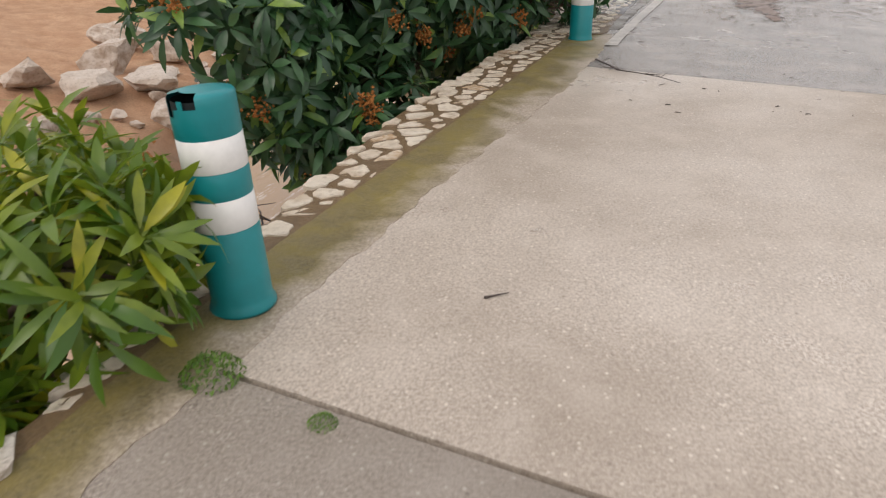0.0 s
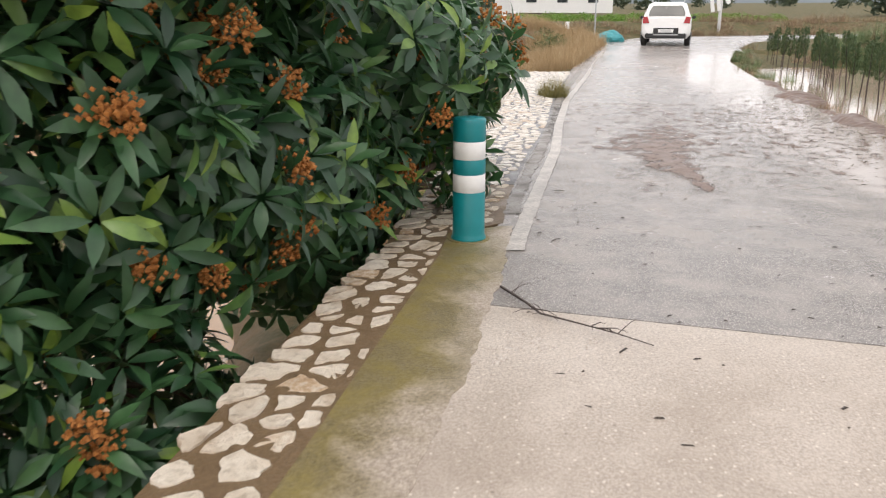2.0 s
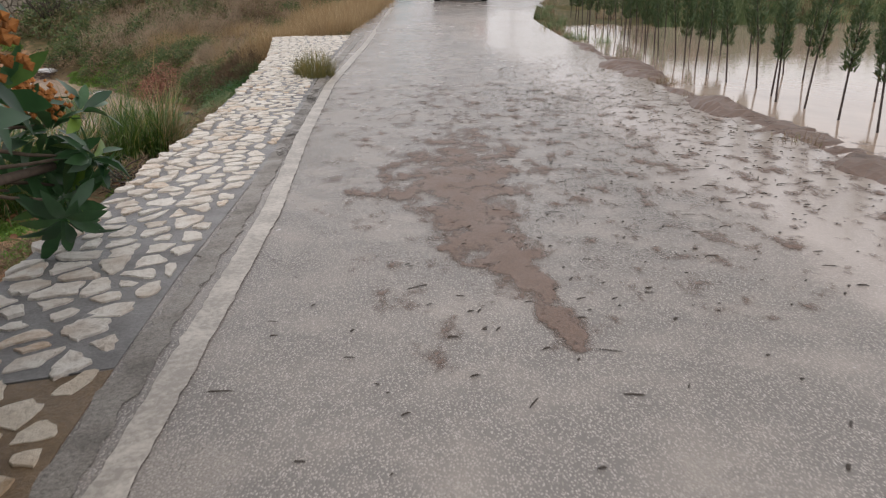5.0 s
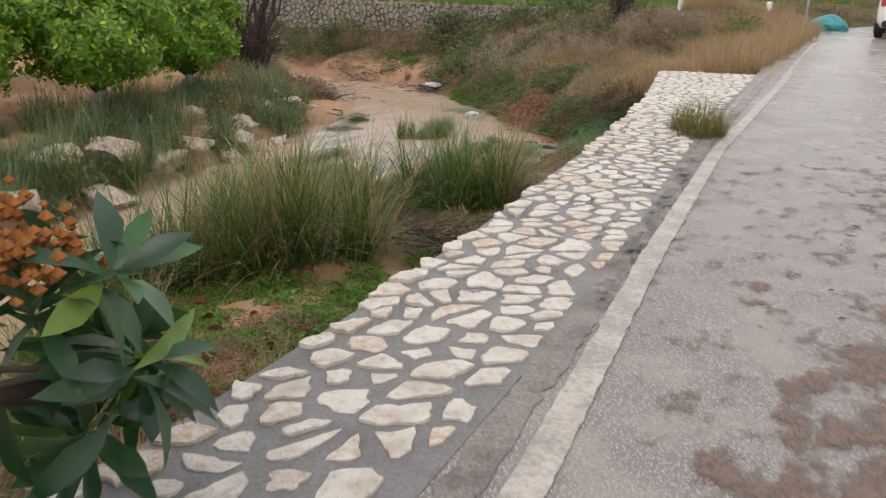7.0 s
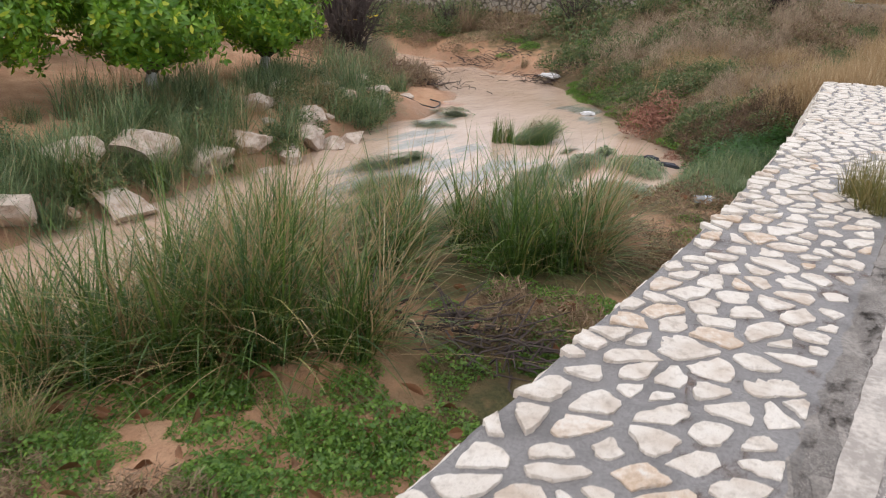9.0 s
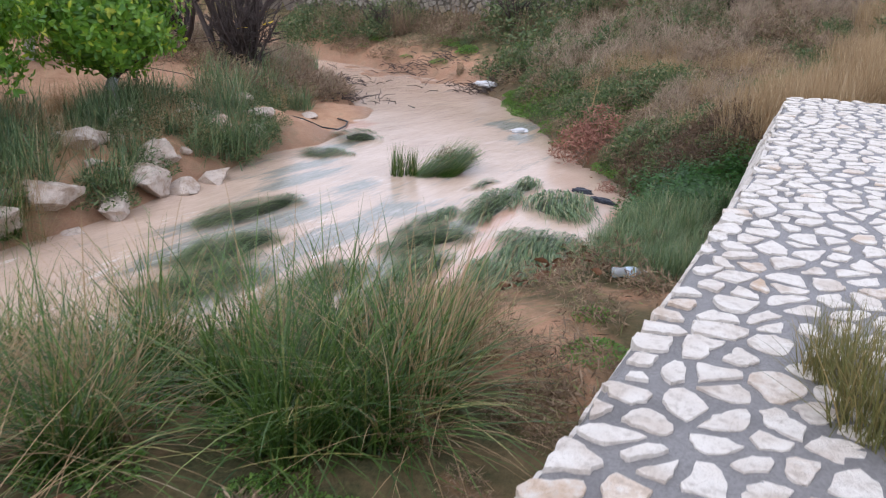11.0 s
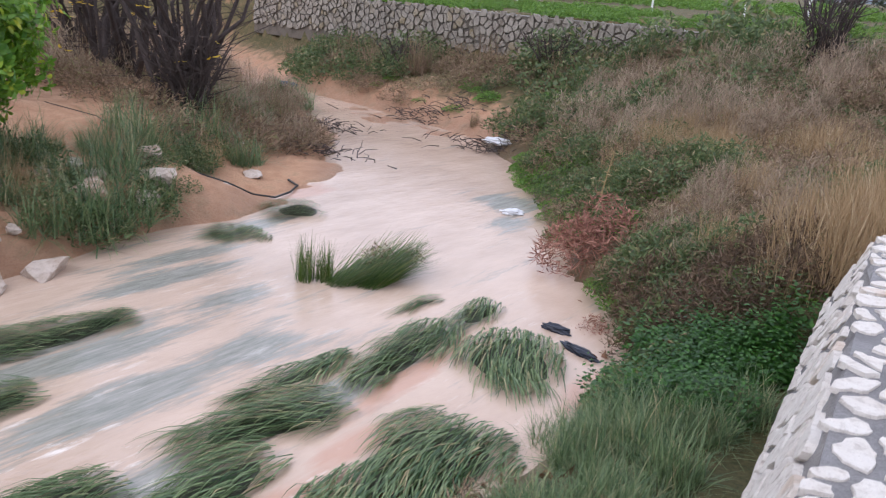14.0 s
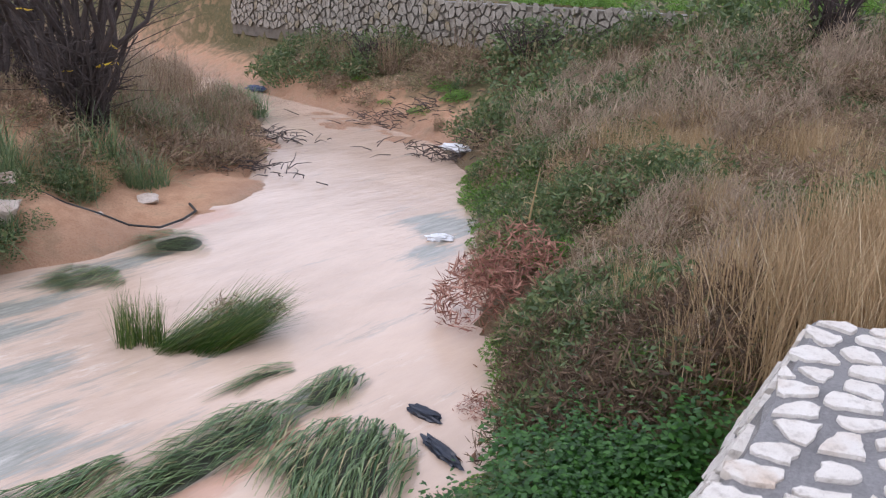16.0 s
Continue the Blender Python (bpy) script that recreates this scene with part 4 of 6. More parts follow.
def cover(name, meshes, spots, mat, label):
    """Many clumps as one mesh of growth; spots: x, y, size."""
    vs, fs, n = [], [], 0
    src = [arrays(m) for m in meshes]
    for x, y, s in spots:
        v, f = RG.choice(src)
        a = RG.uniform(0, 2 * math.pi)
        c, q = math.cos(a) * s, math.sin(a) * s
        w = v @ np.array([[c, q, 0], [-q, c, 0], [0, 0, s * RG.uniform(0.8, 1.2)]], np.float32) + np.array([x, y, put_on(x, y) - 0.02], np.float32)
        vs.append(w)
        fs.append(f + n)
        n += len(v)
    if vs:
        return tagged(new(name, quads(name, np.concatenate(vs), np.concatenate(fs), mat)), label, "grass", kind="stuff")


def scatter(n, x0, x1, y0, y1, keep, s0, s1):
    out = []
    for _ in range(n):
        x, y = RG.uniform(x0, x1), RG.uniform(y0, y1)
        if keep(x, y, float(stream_d(x, y))):
            out.append((x, y, RG.uniform(s0, s1)))
    return out


# tall rushes along the foot of the wall
for x, y, s in ((0.25, 9.75, 1.05), (-0.15, 9.5, 1.15), (-0.6, 9.35, 1.2), (-1.05, 9.15, 1.15), (-1.45, 8.95, 1.1), (-0.4, 9.9, 1.2), (-1.0, 9.8, 1.1), (-1.9, 9.0, 0.95), (1.2, 11.75, 1.0), (1.3, 12.15, 1.05),
                (0.85, 11.6, 1.1), (0.75, 12.4, 1.0), (-0.1, 11.2, 1.05), (-0.75, 10.8, 1.05), (0.35, 11.9, 1.0), (-0.3, 12.1, 0.95), (-1.3, 11.3, 1.0), (1.3, 12.7, 0.7), (-1.9, 10.2, 0.9), (-0.75, 7.2, 0.55), (-0.3, 6.8, 0.5), (-1.3, 7.6, 0.6), (-2.1, 9.5, 1.0), (-1.65, 11.9, 1.0), (-1.95, 12.6, 0.95), (-1.75, 10.9, 0.95), (-0.95, 12.3, 0.9), (-4.0, 13.2, 0.8), (-3.9, 14.4, 0.75), (-4.3, 12.2, 0.8), (-0.5, 6.5, 0.5), (-1.0, 8.2, 0.5)):
    tagged(plant("rush_tussock", RG.choice(RUSH), x, y, s), "tall green rush tussock with arching blades on the bank", "rush", group="rushes below the wall")
    if RG.random() < 0.9:
        tagged(plant("dry_rush_tussock", RG.choice(RUSH_DRY), x + RG.uniform(-0.2, 0.2), y + 0.15, s), "straw-coloured dry rush stalks among green ones", "rush", group="dry rushes")
# clump in midstream and the drowned grass round it
for x, y, s in ((-1.28, 18.62, 0.62), (-1.12, 18.72, 0.55)):
    tagged(plant("rush_tussock", STAND, x, y, s, z=WATER_Z - 0.05), "upright green rushes standing in midstream", "rush", group="midstream clump")
for x, y, s, t in ((-1.0, 18.72, 0.85, 48), (-0.85, 18.95, 0.9, 55), (-0.72, 18.85, 0.9, 60), (-0.68, 19.1, 0.8, 62)):
    tagged(plant("rush_clump", CLUMP, x, y, s, t, z=WATER_Z - 0.05), "green rush clump bent over in midstream", "rush", group="midstream clump")
for x, y, s in ((-0.75, 19.2, 0.55), (-0.5, 19.45, 0.4)):
    tagged(plant("flotsam", TANGLE[0], x, y, s, z=WATER_Z + 0.12), "brown flotsam caught on the bent rushes", "flotsam", group="midstream clump")


def drowned_mass(x0, y0, x1, y1, wide, high, dense=620):
    """A mat of long grass laid down by the current, from its upstream end to its trailing tips."""
    rng = RG
    d = Vector((x1 - x0, y1 - y0, 0))
    ln = d.length
    d.normalize()
    e = Vector((-d.y, d.x, 0))
    v, f = [], []
    lobes = [rng.uniform(0, 6.28) for _ in range(3)]
    for _ in range(int(dense * wide * max(ln, 0.5) * 2.2)):
        t, u = rng.random(), rng.uniform(-1, 1)
        w = wide * (0.35 + 0.65 * math.sin(math.pi * (0.12 + 0.8 * t)) ** 0.6) * (1 + 0.25 * math.sin(7 * t + lobes[0]) + 0.15 * math.sin(15 * t + lobes[1]))
        top = high * math.sqrt(max(0.0, 1 - u * u)) * (0.5 + 0.5 * math.sin(math.pi * min(1, t * 1.1))) * rng.uniform(0.5, 1.0)
        p = Vector((x0, y0, 0)) + d * (ln * t) + e * (w * u)
        h = math.atan2(d.y, d.x) + 0.16 * u * (1 - t) + rng.gauss(0, 0.17) + 0.25 * math.sin(5 * t + lobes[2])
        bl = rng.uniform(0.14, 0.4)
        g = Vector((math.cos(h), math.sin(h), 0)) * bl
        q = Vector((-math.sin(h), math.cos(h), 0)) * rng.uniform(0.004, 0.010)
        z = WATER_Z + 0.006
        k = len(v)
        lift = rng.uniform(0.01, 0.055) * (high / 0.15)
        for s, zz in ((0.0, top), (0.4, top + lift), (0.75, top * 0.8 + lift * 0.7), (1.0, max(0.0, top * 0.35))):
            c = p + g * s
            ww = q * (1 - 0.8 * s)
            v += [(c.x - ww.x, c.y - ww.y, z + zz), (c.x + ww.x, c.y + ww.y, z + zz + 0.002)]
        f += [(k + 2 * a, k + 2 * a + 1, k + 2 * a + 3, k + 2 * a + 2) for a in range(3)]
    ob = new("drowned_grass", quads("drowned_grass", np.array(v), f, M_WETGRASS))
    # the soaked sod under the blades
    rings, n = [], 14
    bm = bmesh.new()
    for k in (1.0, 0.75, 0.4):
        ring = []
        for a in range(n):
            th = 2 * math.pi * a / n
            c = Vector(((x0 + x1) / 2, (y0 + y1) / 2, 0)) + d * (math.cos(th) * ln * 0.52 * k) + e * (math.sin(th) * wide * 0.92 * k * (1 + 0.18 * math.sin(3 * th + lobes[0])))
            ring.append(bm.verts.new((c.x, c.y, WATER_Z - 0.03 + (1 - k * k) * high * 0.7)))
        rings.append(ring)
    for a, b in zip(rings, rings[1:]):
        for i in range(n):
            bm.faces.new((a[i], a[(i + 1) % n], b[(i + 1) % n], b[i]))
    bm.faces.new(rings[-1])
    part("sod", bm, M_SOD, ob, "dark soaked sod", True)
    tagged(ob, "long green grass combed flat by the muddy current", "grass", group="drowned grass in the stream")


for x0, y0, x1, y1, w, h in ((-2.0, 17.1, -2.5, 15.7, 0.22, 0.10), (-1.6, 15.8, -2.0, 14.6, 0.26, 0.10), (0.3, 16.8, -0.25, 15.75, 0.24, 0.10), (-0.35, 15.3, -0.65, 14.0, 0.22, 0.12), (0.25, 16.0, 0.05, 14.3, 0.19, 0.12),
                             (0.4, 18.45, 0.28, 17.1, 0.2, 0.12), (0.58, 19.15, 0.52, 18.5, 0.13, 0.12), (1.25, 17.0, 1.1, 15.5, 0.40, 0.12), (1.02, 18.55, 1.3, 17.6, 0.34, 0.16), (-0.05, 17.5, -0.3, 16.4, 0.13, 0.06),
                             (1.0, 15.9, 1.1, 14.6, 0.32, 0.14), (-1.3, 14.9, -1.7, 13.8, 0.3, 0.12), (-2.75, 19.75, -2.8, 19.2, 0.28, 0.04), (0.1, 19.0, -0.1, 18.55, 0.07, 0.05), (-2.6, 20.9, -2.9, 20.4, 0.28, 0.14)):
    drowned_mass(x0, y0, x1, y1, w * 1.15, h)
for x, y, s in ((2.1, 16.4, 0.7), (2.0, 15.7, 0.6), (2.35, 16.9, 0.7), (2.4, 17.3, 0.6), (0.68, 19.5, 0.4)):
    tagged(plant("soft_grass", RG.choice(TUFT), x, y, s), "soft grey-green grass tussock at the water's edge", "grass", group="soft grass at the wall")

# banks: growth nobody could count
def bank(x, y, d):
    """On the bank between the stream and the road or the wall."""
    return d > 0.04 and math.hypot(x - 1.1, y - 20.65) > 0.62 and x > STREAM_X(y) and (x < X_OUT(y) - 0.30 if y < 18.15 else x < X_LEFT(y) - 0.2) and y < wall_line(x) - 0.1


def straw_zone(x, y):
    return -2.6 - 0.35 * math.sin(y * 1.3) < x - (X_LEFT(y) if y < 26 else 8.3) < -0.12


def green_zone(x, y):
    return wave(x, y, 1.1, 3) + 0.7 * wave(x, y, 2.6, 1) > 0.1 or math.hypot((x - 1.8) / 0.75, (y - 19.9) / 1.0) < 1 or math.hypot((x - 1.6) / 0.9, (y - 22.8) / 0.9) < 1 or math.hypot(x - 0.2, y - 22.1) < 0.8


def bare_slope(x, y):
    return math.hypot((x + 2.9) / 2.4, (y - 28.3 + 0.25 * (x + 2.9)) / 0.9) < 1


cover("brown_weeds", TANGLE, scatter(430, -1, 5.4, 17.2, 27, lambda x, y, d: bank(x, y, d) and not straw_zone(x, y) and not math.hypot(x - 2.6, y - 17.9) < 0.7 and math.hypot(x - 1.05, y - 20.7) > 0.6, 0.4, 0.9)
      + scatter(520, -11, 6, 24.5, 33, lambda x, y, d: d > 0.3 and x > STREAM_X(y) and y < wall_line(x) - 0.1 and not bare_slope(x, y), 0.6, 1.2), M_BROWN, "matted brown weeds and twigs on the far bank")
cover("dark_weeds", TANGLE, scatter(170, 1.5, 3.3, 18.3, 19.5, lambda x, y, d: bank(x, y, d) and (y > 18.45 or x < 2.1), 0.5, 0.85), M_DEADWEED, "dark brown dead weeds above the nettles")
cover("olive_weeds", TANGLE_GREEN, scatter(1050, -1, 5.4, 17.4, 27, lambda x, y, d: bank(x, y, d) and math.hypot(x - 1.05, y - 20.7) > 0.55 and not straw_zone(x, y) and green_zone(x, y), 0.5, 1.0)
      + scatter(150, -9, 6.4, 28, 33.5, lambda x, y, d: wall_line(x) - 1.0 < y < wall_line(x) - 0.15 and wave(x, y, 1.2, 2) > -0.3, 1.6, 2.6)
      + scatter(420, -11, 7, 26, 33, lambda x, y, d: d > 0.2 and y < wall_line(x) - 0.1 and x > STREAM_X(y) and not bare_slope(x, y) and wave(x, y, 0.8, 1) > -0.25, 0.9, 1.9)
      + scatter(260, -8.5, -3, 12, 27, lambda x, y, d: 0.1 < d < 2.0 and x < STREAM_X(y) and not (20.0 < y < 25.5 and d < 1.5), 0.5, 1.1), M_OLIVE, "olive green weeds in uneven patches")
cover("feathery_weeds", FEATHER, scatter(230, -1, 6, 22.8, 28.5, lambda x, y, d: bank(x, y, d) and d > 0.9 and not straw_zone(x, y) and 24.0 + 0.35 * x < y + 0.5 * math.sin(x * 3), 0.55, 1.0)
      + scatter(40, 1.8, 3.4, 18.8, 22.5, lambda x, y, d: bank(x, y, d) and d > 0.4, 0.35, 0.7)
      + scatter(200, -14, -4.5, 22, 30, lambda x, y, d: 0.4 < d < 5 and x < STREAM_X(y) and wave(x, y, 1.3, 1) > -0.2, 0.6, 1.1), M_FEATHER, "feathery brown dead weeds in a band")
cover("dry_grass", DRY, scatter(1900, -2, 13, 18.4, 32, lambda x, y, d: straw_zone(x, y) and d > 1.0, 0.7, 1.25)
      + scatter(90, 0.5, 4, 19, 26, lambda x, y, d: d > 0.9, 0.5, 0.9), M_DRY, "dry straw-coloured grass along the road bank")
cover("nettles", NETTLE, scatter(75, 1.9, 3.4, 16.9, 18.6, lambda x, y, d: d > -0.05 and (x < X_OUT(y) - 0.22 if y < 18.2 else x < 3.3) and math.hypot((x - 2.65) / 0.7, (y - 17.75) / 0.75) < 1, 0.5, 0.85)
      + scatter(40, 1.1, 2.6, 19.2, 23.6, lambda x, y, d: bank(x, y, d) and d > 0.3 and green_zone(x, y), 0.35, 0.6), M_NETTLE, "bright green nettles below the wall's end")
cover("green_herbs", HERB, scatter(620, -1, 4, 17.5, 25, lambda x, y, d: bank(x, y, d) and green_zone(x, y), 0.6, 1.1)
      + scatter(420, -1.6, 2.2, 5, 14, lambda x, y, d: d > 0.5 and x < X_OUT(y) - 0.25 and wave(x, y, 1.4, 1) + 0.5 * wave(x, y, 4.1, 2) > 0.15, 0.5, 0.95)
      + scatter(110, -1.6, 0.9, 6.0, 9.2, lambda x, y, d: d > 0.2 and x < X_OUT(y) - 0.3, 0.5, 1.0)
      + scatter(60, -1.4, 0.2, 23.5, 25.6, lambda x, y, d: 0.02 < d < 0.9, 0.7, 1.1)
      + scatter(60, -8, 2, 26, 31, lambda x, y, d: d > 0.3 and y < wall_line(x) - 0.2 and wave(x, y, 0.9, 2) > 0.2, 0.8, 1.4), M_HERB, "bright green low herbs in patches")
cover("bank_tussocks", TUFT, scatter(330, -8, -3, 12, 28, lambda x, y, d: 0.12 < d < 2.3 and x < STREAM_X(y) and not (20.0 < y < 26.5 and d < 1.5), 0.5, 1.45)
      + scatter(120, 1.8, 3.2, 14.8, 17.4, lambda x, y, d: x > 1.95 + 0.2 * math.sin(y * 4) and x < X_OUT(y) - 0.35, 0.35, 0.7)
      + scatter(120, -11, 6.5, 26, 33, lambda x, y, d: d > 0.5 and y < wall_line(x) - 0.2 and wave(x, y, 0.8, 1) > -0.1 and not bare_slope(x, y), 0.7, 1.3)
      + scatter(60, -5, -3.4, 7, 14, lambda x, y, d: d > 0.1, 0.7, 1.2), M_WETGRASS, "grey-green grass tussocks along the bank")
cover("left_bank_dry", DRY, scatter(150, -8, -3, 12, 27, lambda x, y, d: 0.3 < d < 2.6 and x < STREAM_X(y) and not (20.0 < y < 26.5 and d < 1.6), 0.5, 0.9)
      + scatter(90, -2, 2.4, 5, 14, lambda x, y, d: d > 0.4 and (y < 7.5 or y > 12) and x < X_OUT(y) - 0.3, 0.35, 0.75), M_DRY, "dry yellow grass tufts along the bank")
cover("shore_weeds", TANGLE, scatter(110, -1.7, 0.6, 6.0, 8.2, lambda x, y, d: d > 0.15 and x < X_OUT(y) - 0.5, 0.3, 0.6)
      + scatter(300, -2.2, 2.6, 4.5, 16.2, lambda x, y, d: d > 0.1 and (y > 11.5 or wave(x, y, 2.1, 2) > 0.35) and x < X_OUT(y) - 0.3, 0.3, 0.75)
      + scatter(60, 1.15, 1.75, 18.4, 19.2, lambda x, y, d: d > -0.1, 0.5, 0.7)
      + scatter(500, -17, -4.5, 21, 33, lambda x, y, d: 0.5 < d < 8 and x < STREAM_X(y), 0.7, 1.4), M_BROWN, "dead brown stalks and litter on the bank")
cover("field_grass", HERB, scatter(500, -14, 6, 30, 40, lambda x, y, d: y > wall_line(x) + 0.4 and wave(x, y, 0.8, 1) > -0.35, 1.0, 1.8), M_HERB, "short green grass above the old wall")
cover("verge_grass", WEED, scatter(900, 8, 34, 19, 48, lambda x, y, d: (abs(y - 20.3) < 1.5 and x > 13.5) or (y - 0.42 * (x - 16) > 36 and y - 0.42 * (x - 16) < 40 and x > 9), 1.0, 1.7)
      + scatter(160, 5, 9, 3.5, 12, lambda x, y, d: -0.15 < x - X_RIGHT(y) < 0.35 and wave(x, y, 1.1, 1) > 0, 0.25, 0.55)
      + scatter(120, 9.4, 15, 12, 25, lambda x, y, d: 0.1 < x - X_RIGHT(y) < 0.7 and y > 14, 0.5, 1.0), M_BROWN, "rough brown and green grass on field banks")
cover("verge_green", TUFT, scatter(420, 12, 34, 18.6, 22, lambda x, y, d: abs(y - 20.0) < 1.3 and x > 13.5, 0.8, 1.4)
      + scatter(70, 9, 13, 15, 24, lambda x, y, d: 0.15 < x - X_RIGHT(y) < 0.8, 0.5, 0.9), M_WETGRASS, "green grass on the banks of the flooded field")


# ---- trees and shrubs ----
def citrus(x, y, r, seed):
    rng = random.Random(seed)
    z = put_on(x, y)
    root = new("orange_tree")
    root.location = (x, y, z)
    bm = bmesh.new()
    bough(bm, (0, 0, -0.05), (0.02, 0.03, 0.52), 0.10, 0.08, rng, 0)
    part("trunk", bm, M_LIME, root, "limewashed white trunk", True)
    for i in range(9):
        a = i * 0.7
        bm = bmesh.new()
        bough(bm, (0.02, 0.03, 0.40), (math.cos(a) * r * 0.7, math.sin(a) * r * 0.7, rng.uniform(0.7, 1.7)), 0.045, 0.012, rng, 0.1)
        part("limb", bm, M_BARK, root, smooth=True)
    s = Soup()
    for _ in range(2100):
        d = Vector((rng.gauss(0, 1), rng.gauss(0, 1), rng.gauss(0, 1))).normalized()
        k = rng.uniform(0.4, 1) ** 0.4 * (1 + 0.22 * math.sin(d.x * 6 + seed) * math.cos(d.y * 5 + d.z * 6) + 0.08 * math.sin(d.z * 13 + d.x * 11))
        p = Vector((d.x * r * k, d.y * r * k, 1.42 + d.z * 0.95 * k))
        if p.z < 0.55 + 0.12 * math.sin(p.x * 5 + seed):
            continue
        rosette(s, p, (d + Vector((0, 0, 0.2))).normalized(), rng, 0.11, 0.05, 5, (20, 100))
    put("crown", s.mesh("crown", M_CITRUS, True), root)
    return tagged(root, "bushy orange tree with a limewashed trunk on bare soil", "tree", group="orange orchard")


for i, (x, y, r) in enumerate(((-5.45, 17.9, 1.05), (-5.6, 15.1, 1.15), (-6.8, 13.2, 1.25), (-8.6, 19.6, 1.2), (-9.0, 16.0, 1.3), (-9.5, 12.5, 1.3))):
    citrus(x, y, r, 30 + i)


def bare_tree(name, x, y, h, n, spread, seed, label, leaves=0):
    rng = random.Random(seed)
    root = new(name)
    root.location = (x, y, put_on(x, y))
    bm = bmesh.new()
    tips = []
    for i in range(n):
        a = rng.uniform(0, 6.28)
        e = Vector((math.cos(a), math.sin(a), 0)) * spread * rng.uniform(0.2, 1) + Vector((0, 0, h * rng.uniform(0.6, 1)))
        p = bough(bm, (rng.gauss(0, 0.1 * spread), rng.gauss(0, 0.1 * spread), -0.05), e, h * 0.016 * rng.uniform(0.5, 1.2), 0.008, rng, 0.04)
        for _ in range(9):
            k = p[rng.randint(1, 5)]
            t = k + Vector((rng.uniform(-1, 1), rng.uniform(-1, 1), rng.uniform(-0.1, 0.8))) * h * 0.26
            bough(bm, k, t, 0.009, 0.003, rng, 0.03, 3)
            tips.append(t)
    part("stem", bm, M_DARKBARK, root)
    if leaves:
        s = Soup()
        for t in rng.choices(tips, k=leaves):
            rosette(s, t, (0, 0, -1), rng, 0.12, 0.07, 2, (30, 80))
        put("leaves", s.mesh("leaves", M_YELLOW), root, label="few yellow autumn leaves")
    return tagged(root, label, "shrub" if h < 2 else "tree")


M_YELLOW = leaf_mat("autumn_leaf", (0.5, 0.33, 0.02), (0.62, 0.45, 0.03), None, 0.6, 0.3)
M_REDTWIG = plain("reddish_twigs", (0.17, 0.085, 0.06), 0.9, 0, 0.4, 20)
bare_tree("bare_tree", -6.2, 22.4, 3.9, 24, 2.1, 1, "leafless dark multi-stemmed tree with few yellow leaves", 30)
bare_tree("bare_tree", -8.3, 22.9, 3.9, 20, 2.2, 2, "leafless dark tree on the stream bank", 20)
bare_tree("bare_tree", -10.2, 24.0, 3.6, 20, 1.8, 6, "leafless dark tree behind the stream", 10)
bare_tree("bare_tree", -5.7, 22.0, 1.5, 34, 0.8, 7, "thicket of bare dark stems on the bank")
bare_tree("bare_shrub", 3.3, 28.4, 1.9, 34, 1.0, 3, "bare purplish shrub below the old stone wall")
bare_tree("bare_shrub", -6.5, 30.8, 1.0, 22, 0.9, 4, "dark scrubby bush on the bank slope")
bare_tree("bare_shrub", -2.2, 29.8, 1.1, 22, 1.0, 5, "dark scrubby bush below the stone wall")
BUSH = scribble("dead_bush", RG, 1000, 0.38, 0.6, 0.14, 0.008, leaf_mat("dead_bush_twig", (0.17, 0.07, 0.05), (0.48, 0.25, 0.18), None, 0.9, 0.1))
for x, y, s in ((0.98, 20.5, 1.1), (1.25, 20.8, 1.15), (1.6, 19.1, 0.5)):
    tagged(plant("dead_bush", BUSH, x, y, s), "dead reddish-brown bush at the water's edge", "bush", group="dead bushes")
cover("scrub", SHRUB, scatter(90, -16, -6, 23, 31, lambda x, y, d: 0.8 < d < 7 and x < STREAM_X(y), 0.8, 1.6)
      + scatter(230, -11, 7, 27, 33, lambda x, y, d: d > 0.7 and wall_line(x) - 1.6 < y < wall_line(x) - 0.12, 0.6, 1.3)
      + scatter(30, -4.4, -3, 25.6, 28, lambda x, y, d: 0.2 < d, 0.3, 0.5), M_BROWN, "dark leafless scrub on the slope")


# ---- rocks ----
def rock(x, y, r, seed, flat=0.7, mat=M_ROCK, label="pale limestone boulder on the stream bank", sink=0.25, z=None):
    rng = random.Random(seed)
    bm = bmesh.new()
    bmesh.ops.create_icosphere(bm, subdivisions=3, radius=1)
    off = Vector((seed * 1.7, seed * 0.3, 0))
    planes = [(Vector((rng.gauss(0, 1), rng.gauss(0, 1), rng.gauss(0, 1))).normalized(), rng.uniform(0.38, 0.8)) for _ in range(14)]
    for v in bm.verts:
        for n, k in planes:
            o = v.co.dot(n) - k
            if o > 0:
                v.co -= n * o
        v.co *= 1 + 0.16 * noise.noise(v.co * 2.6 + off) + 0.09 * noise.noise(v.co * 6.5 + off)
        v.co = Vector((v.co.x * r * 1.25, v.co.y * r, v.co.z * r * flat))
    ob = part("rock", bm, mat, None, m=pose(x, y, (put_on(x, y) if z is None else z) + r * flat * (0.75 - sink), rng.uniform(-12, 12), rng.uniform(-12, 12), rng.uniform(0, 360)))
    return tagged(ob, label, "rock", group="bank rocks")


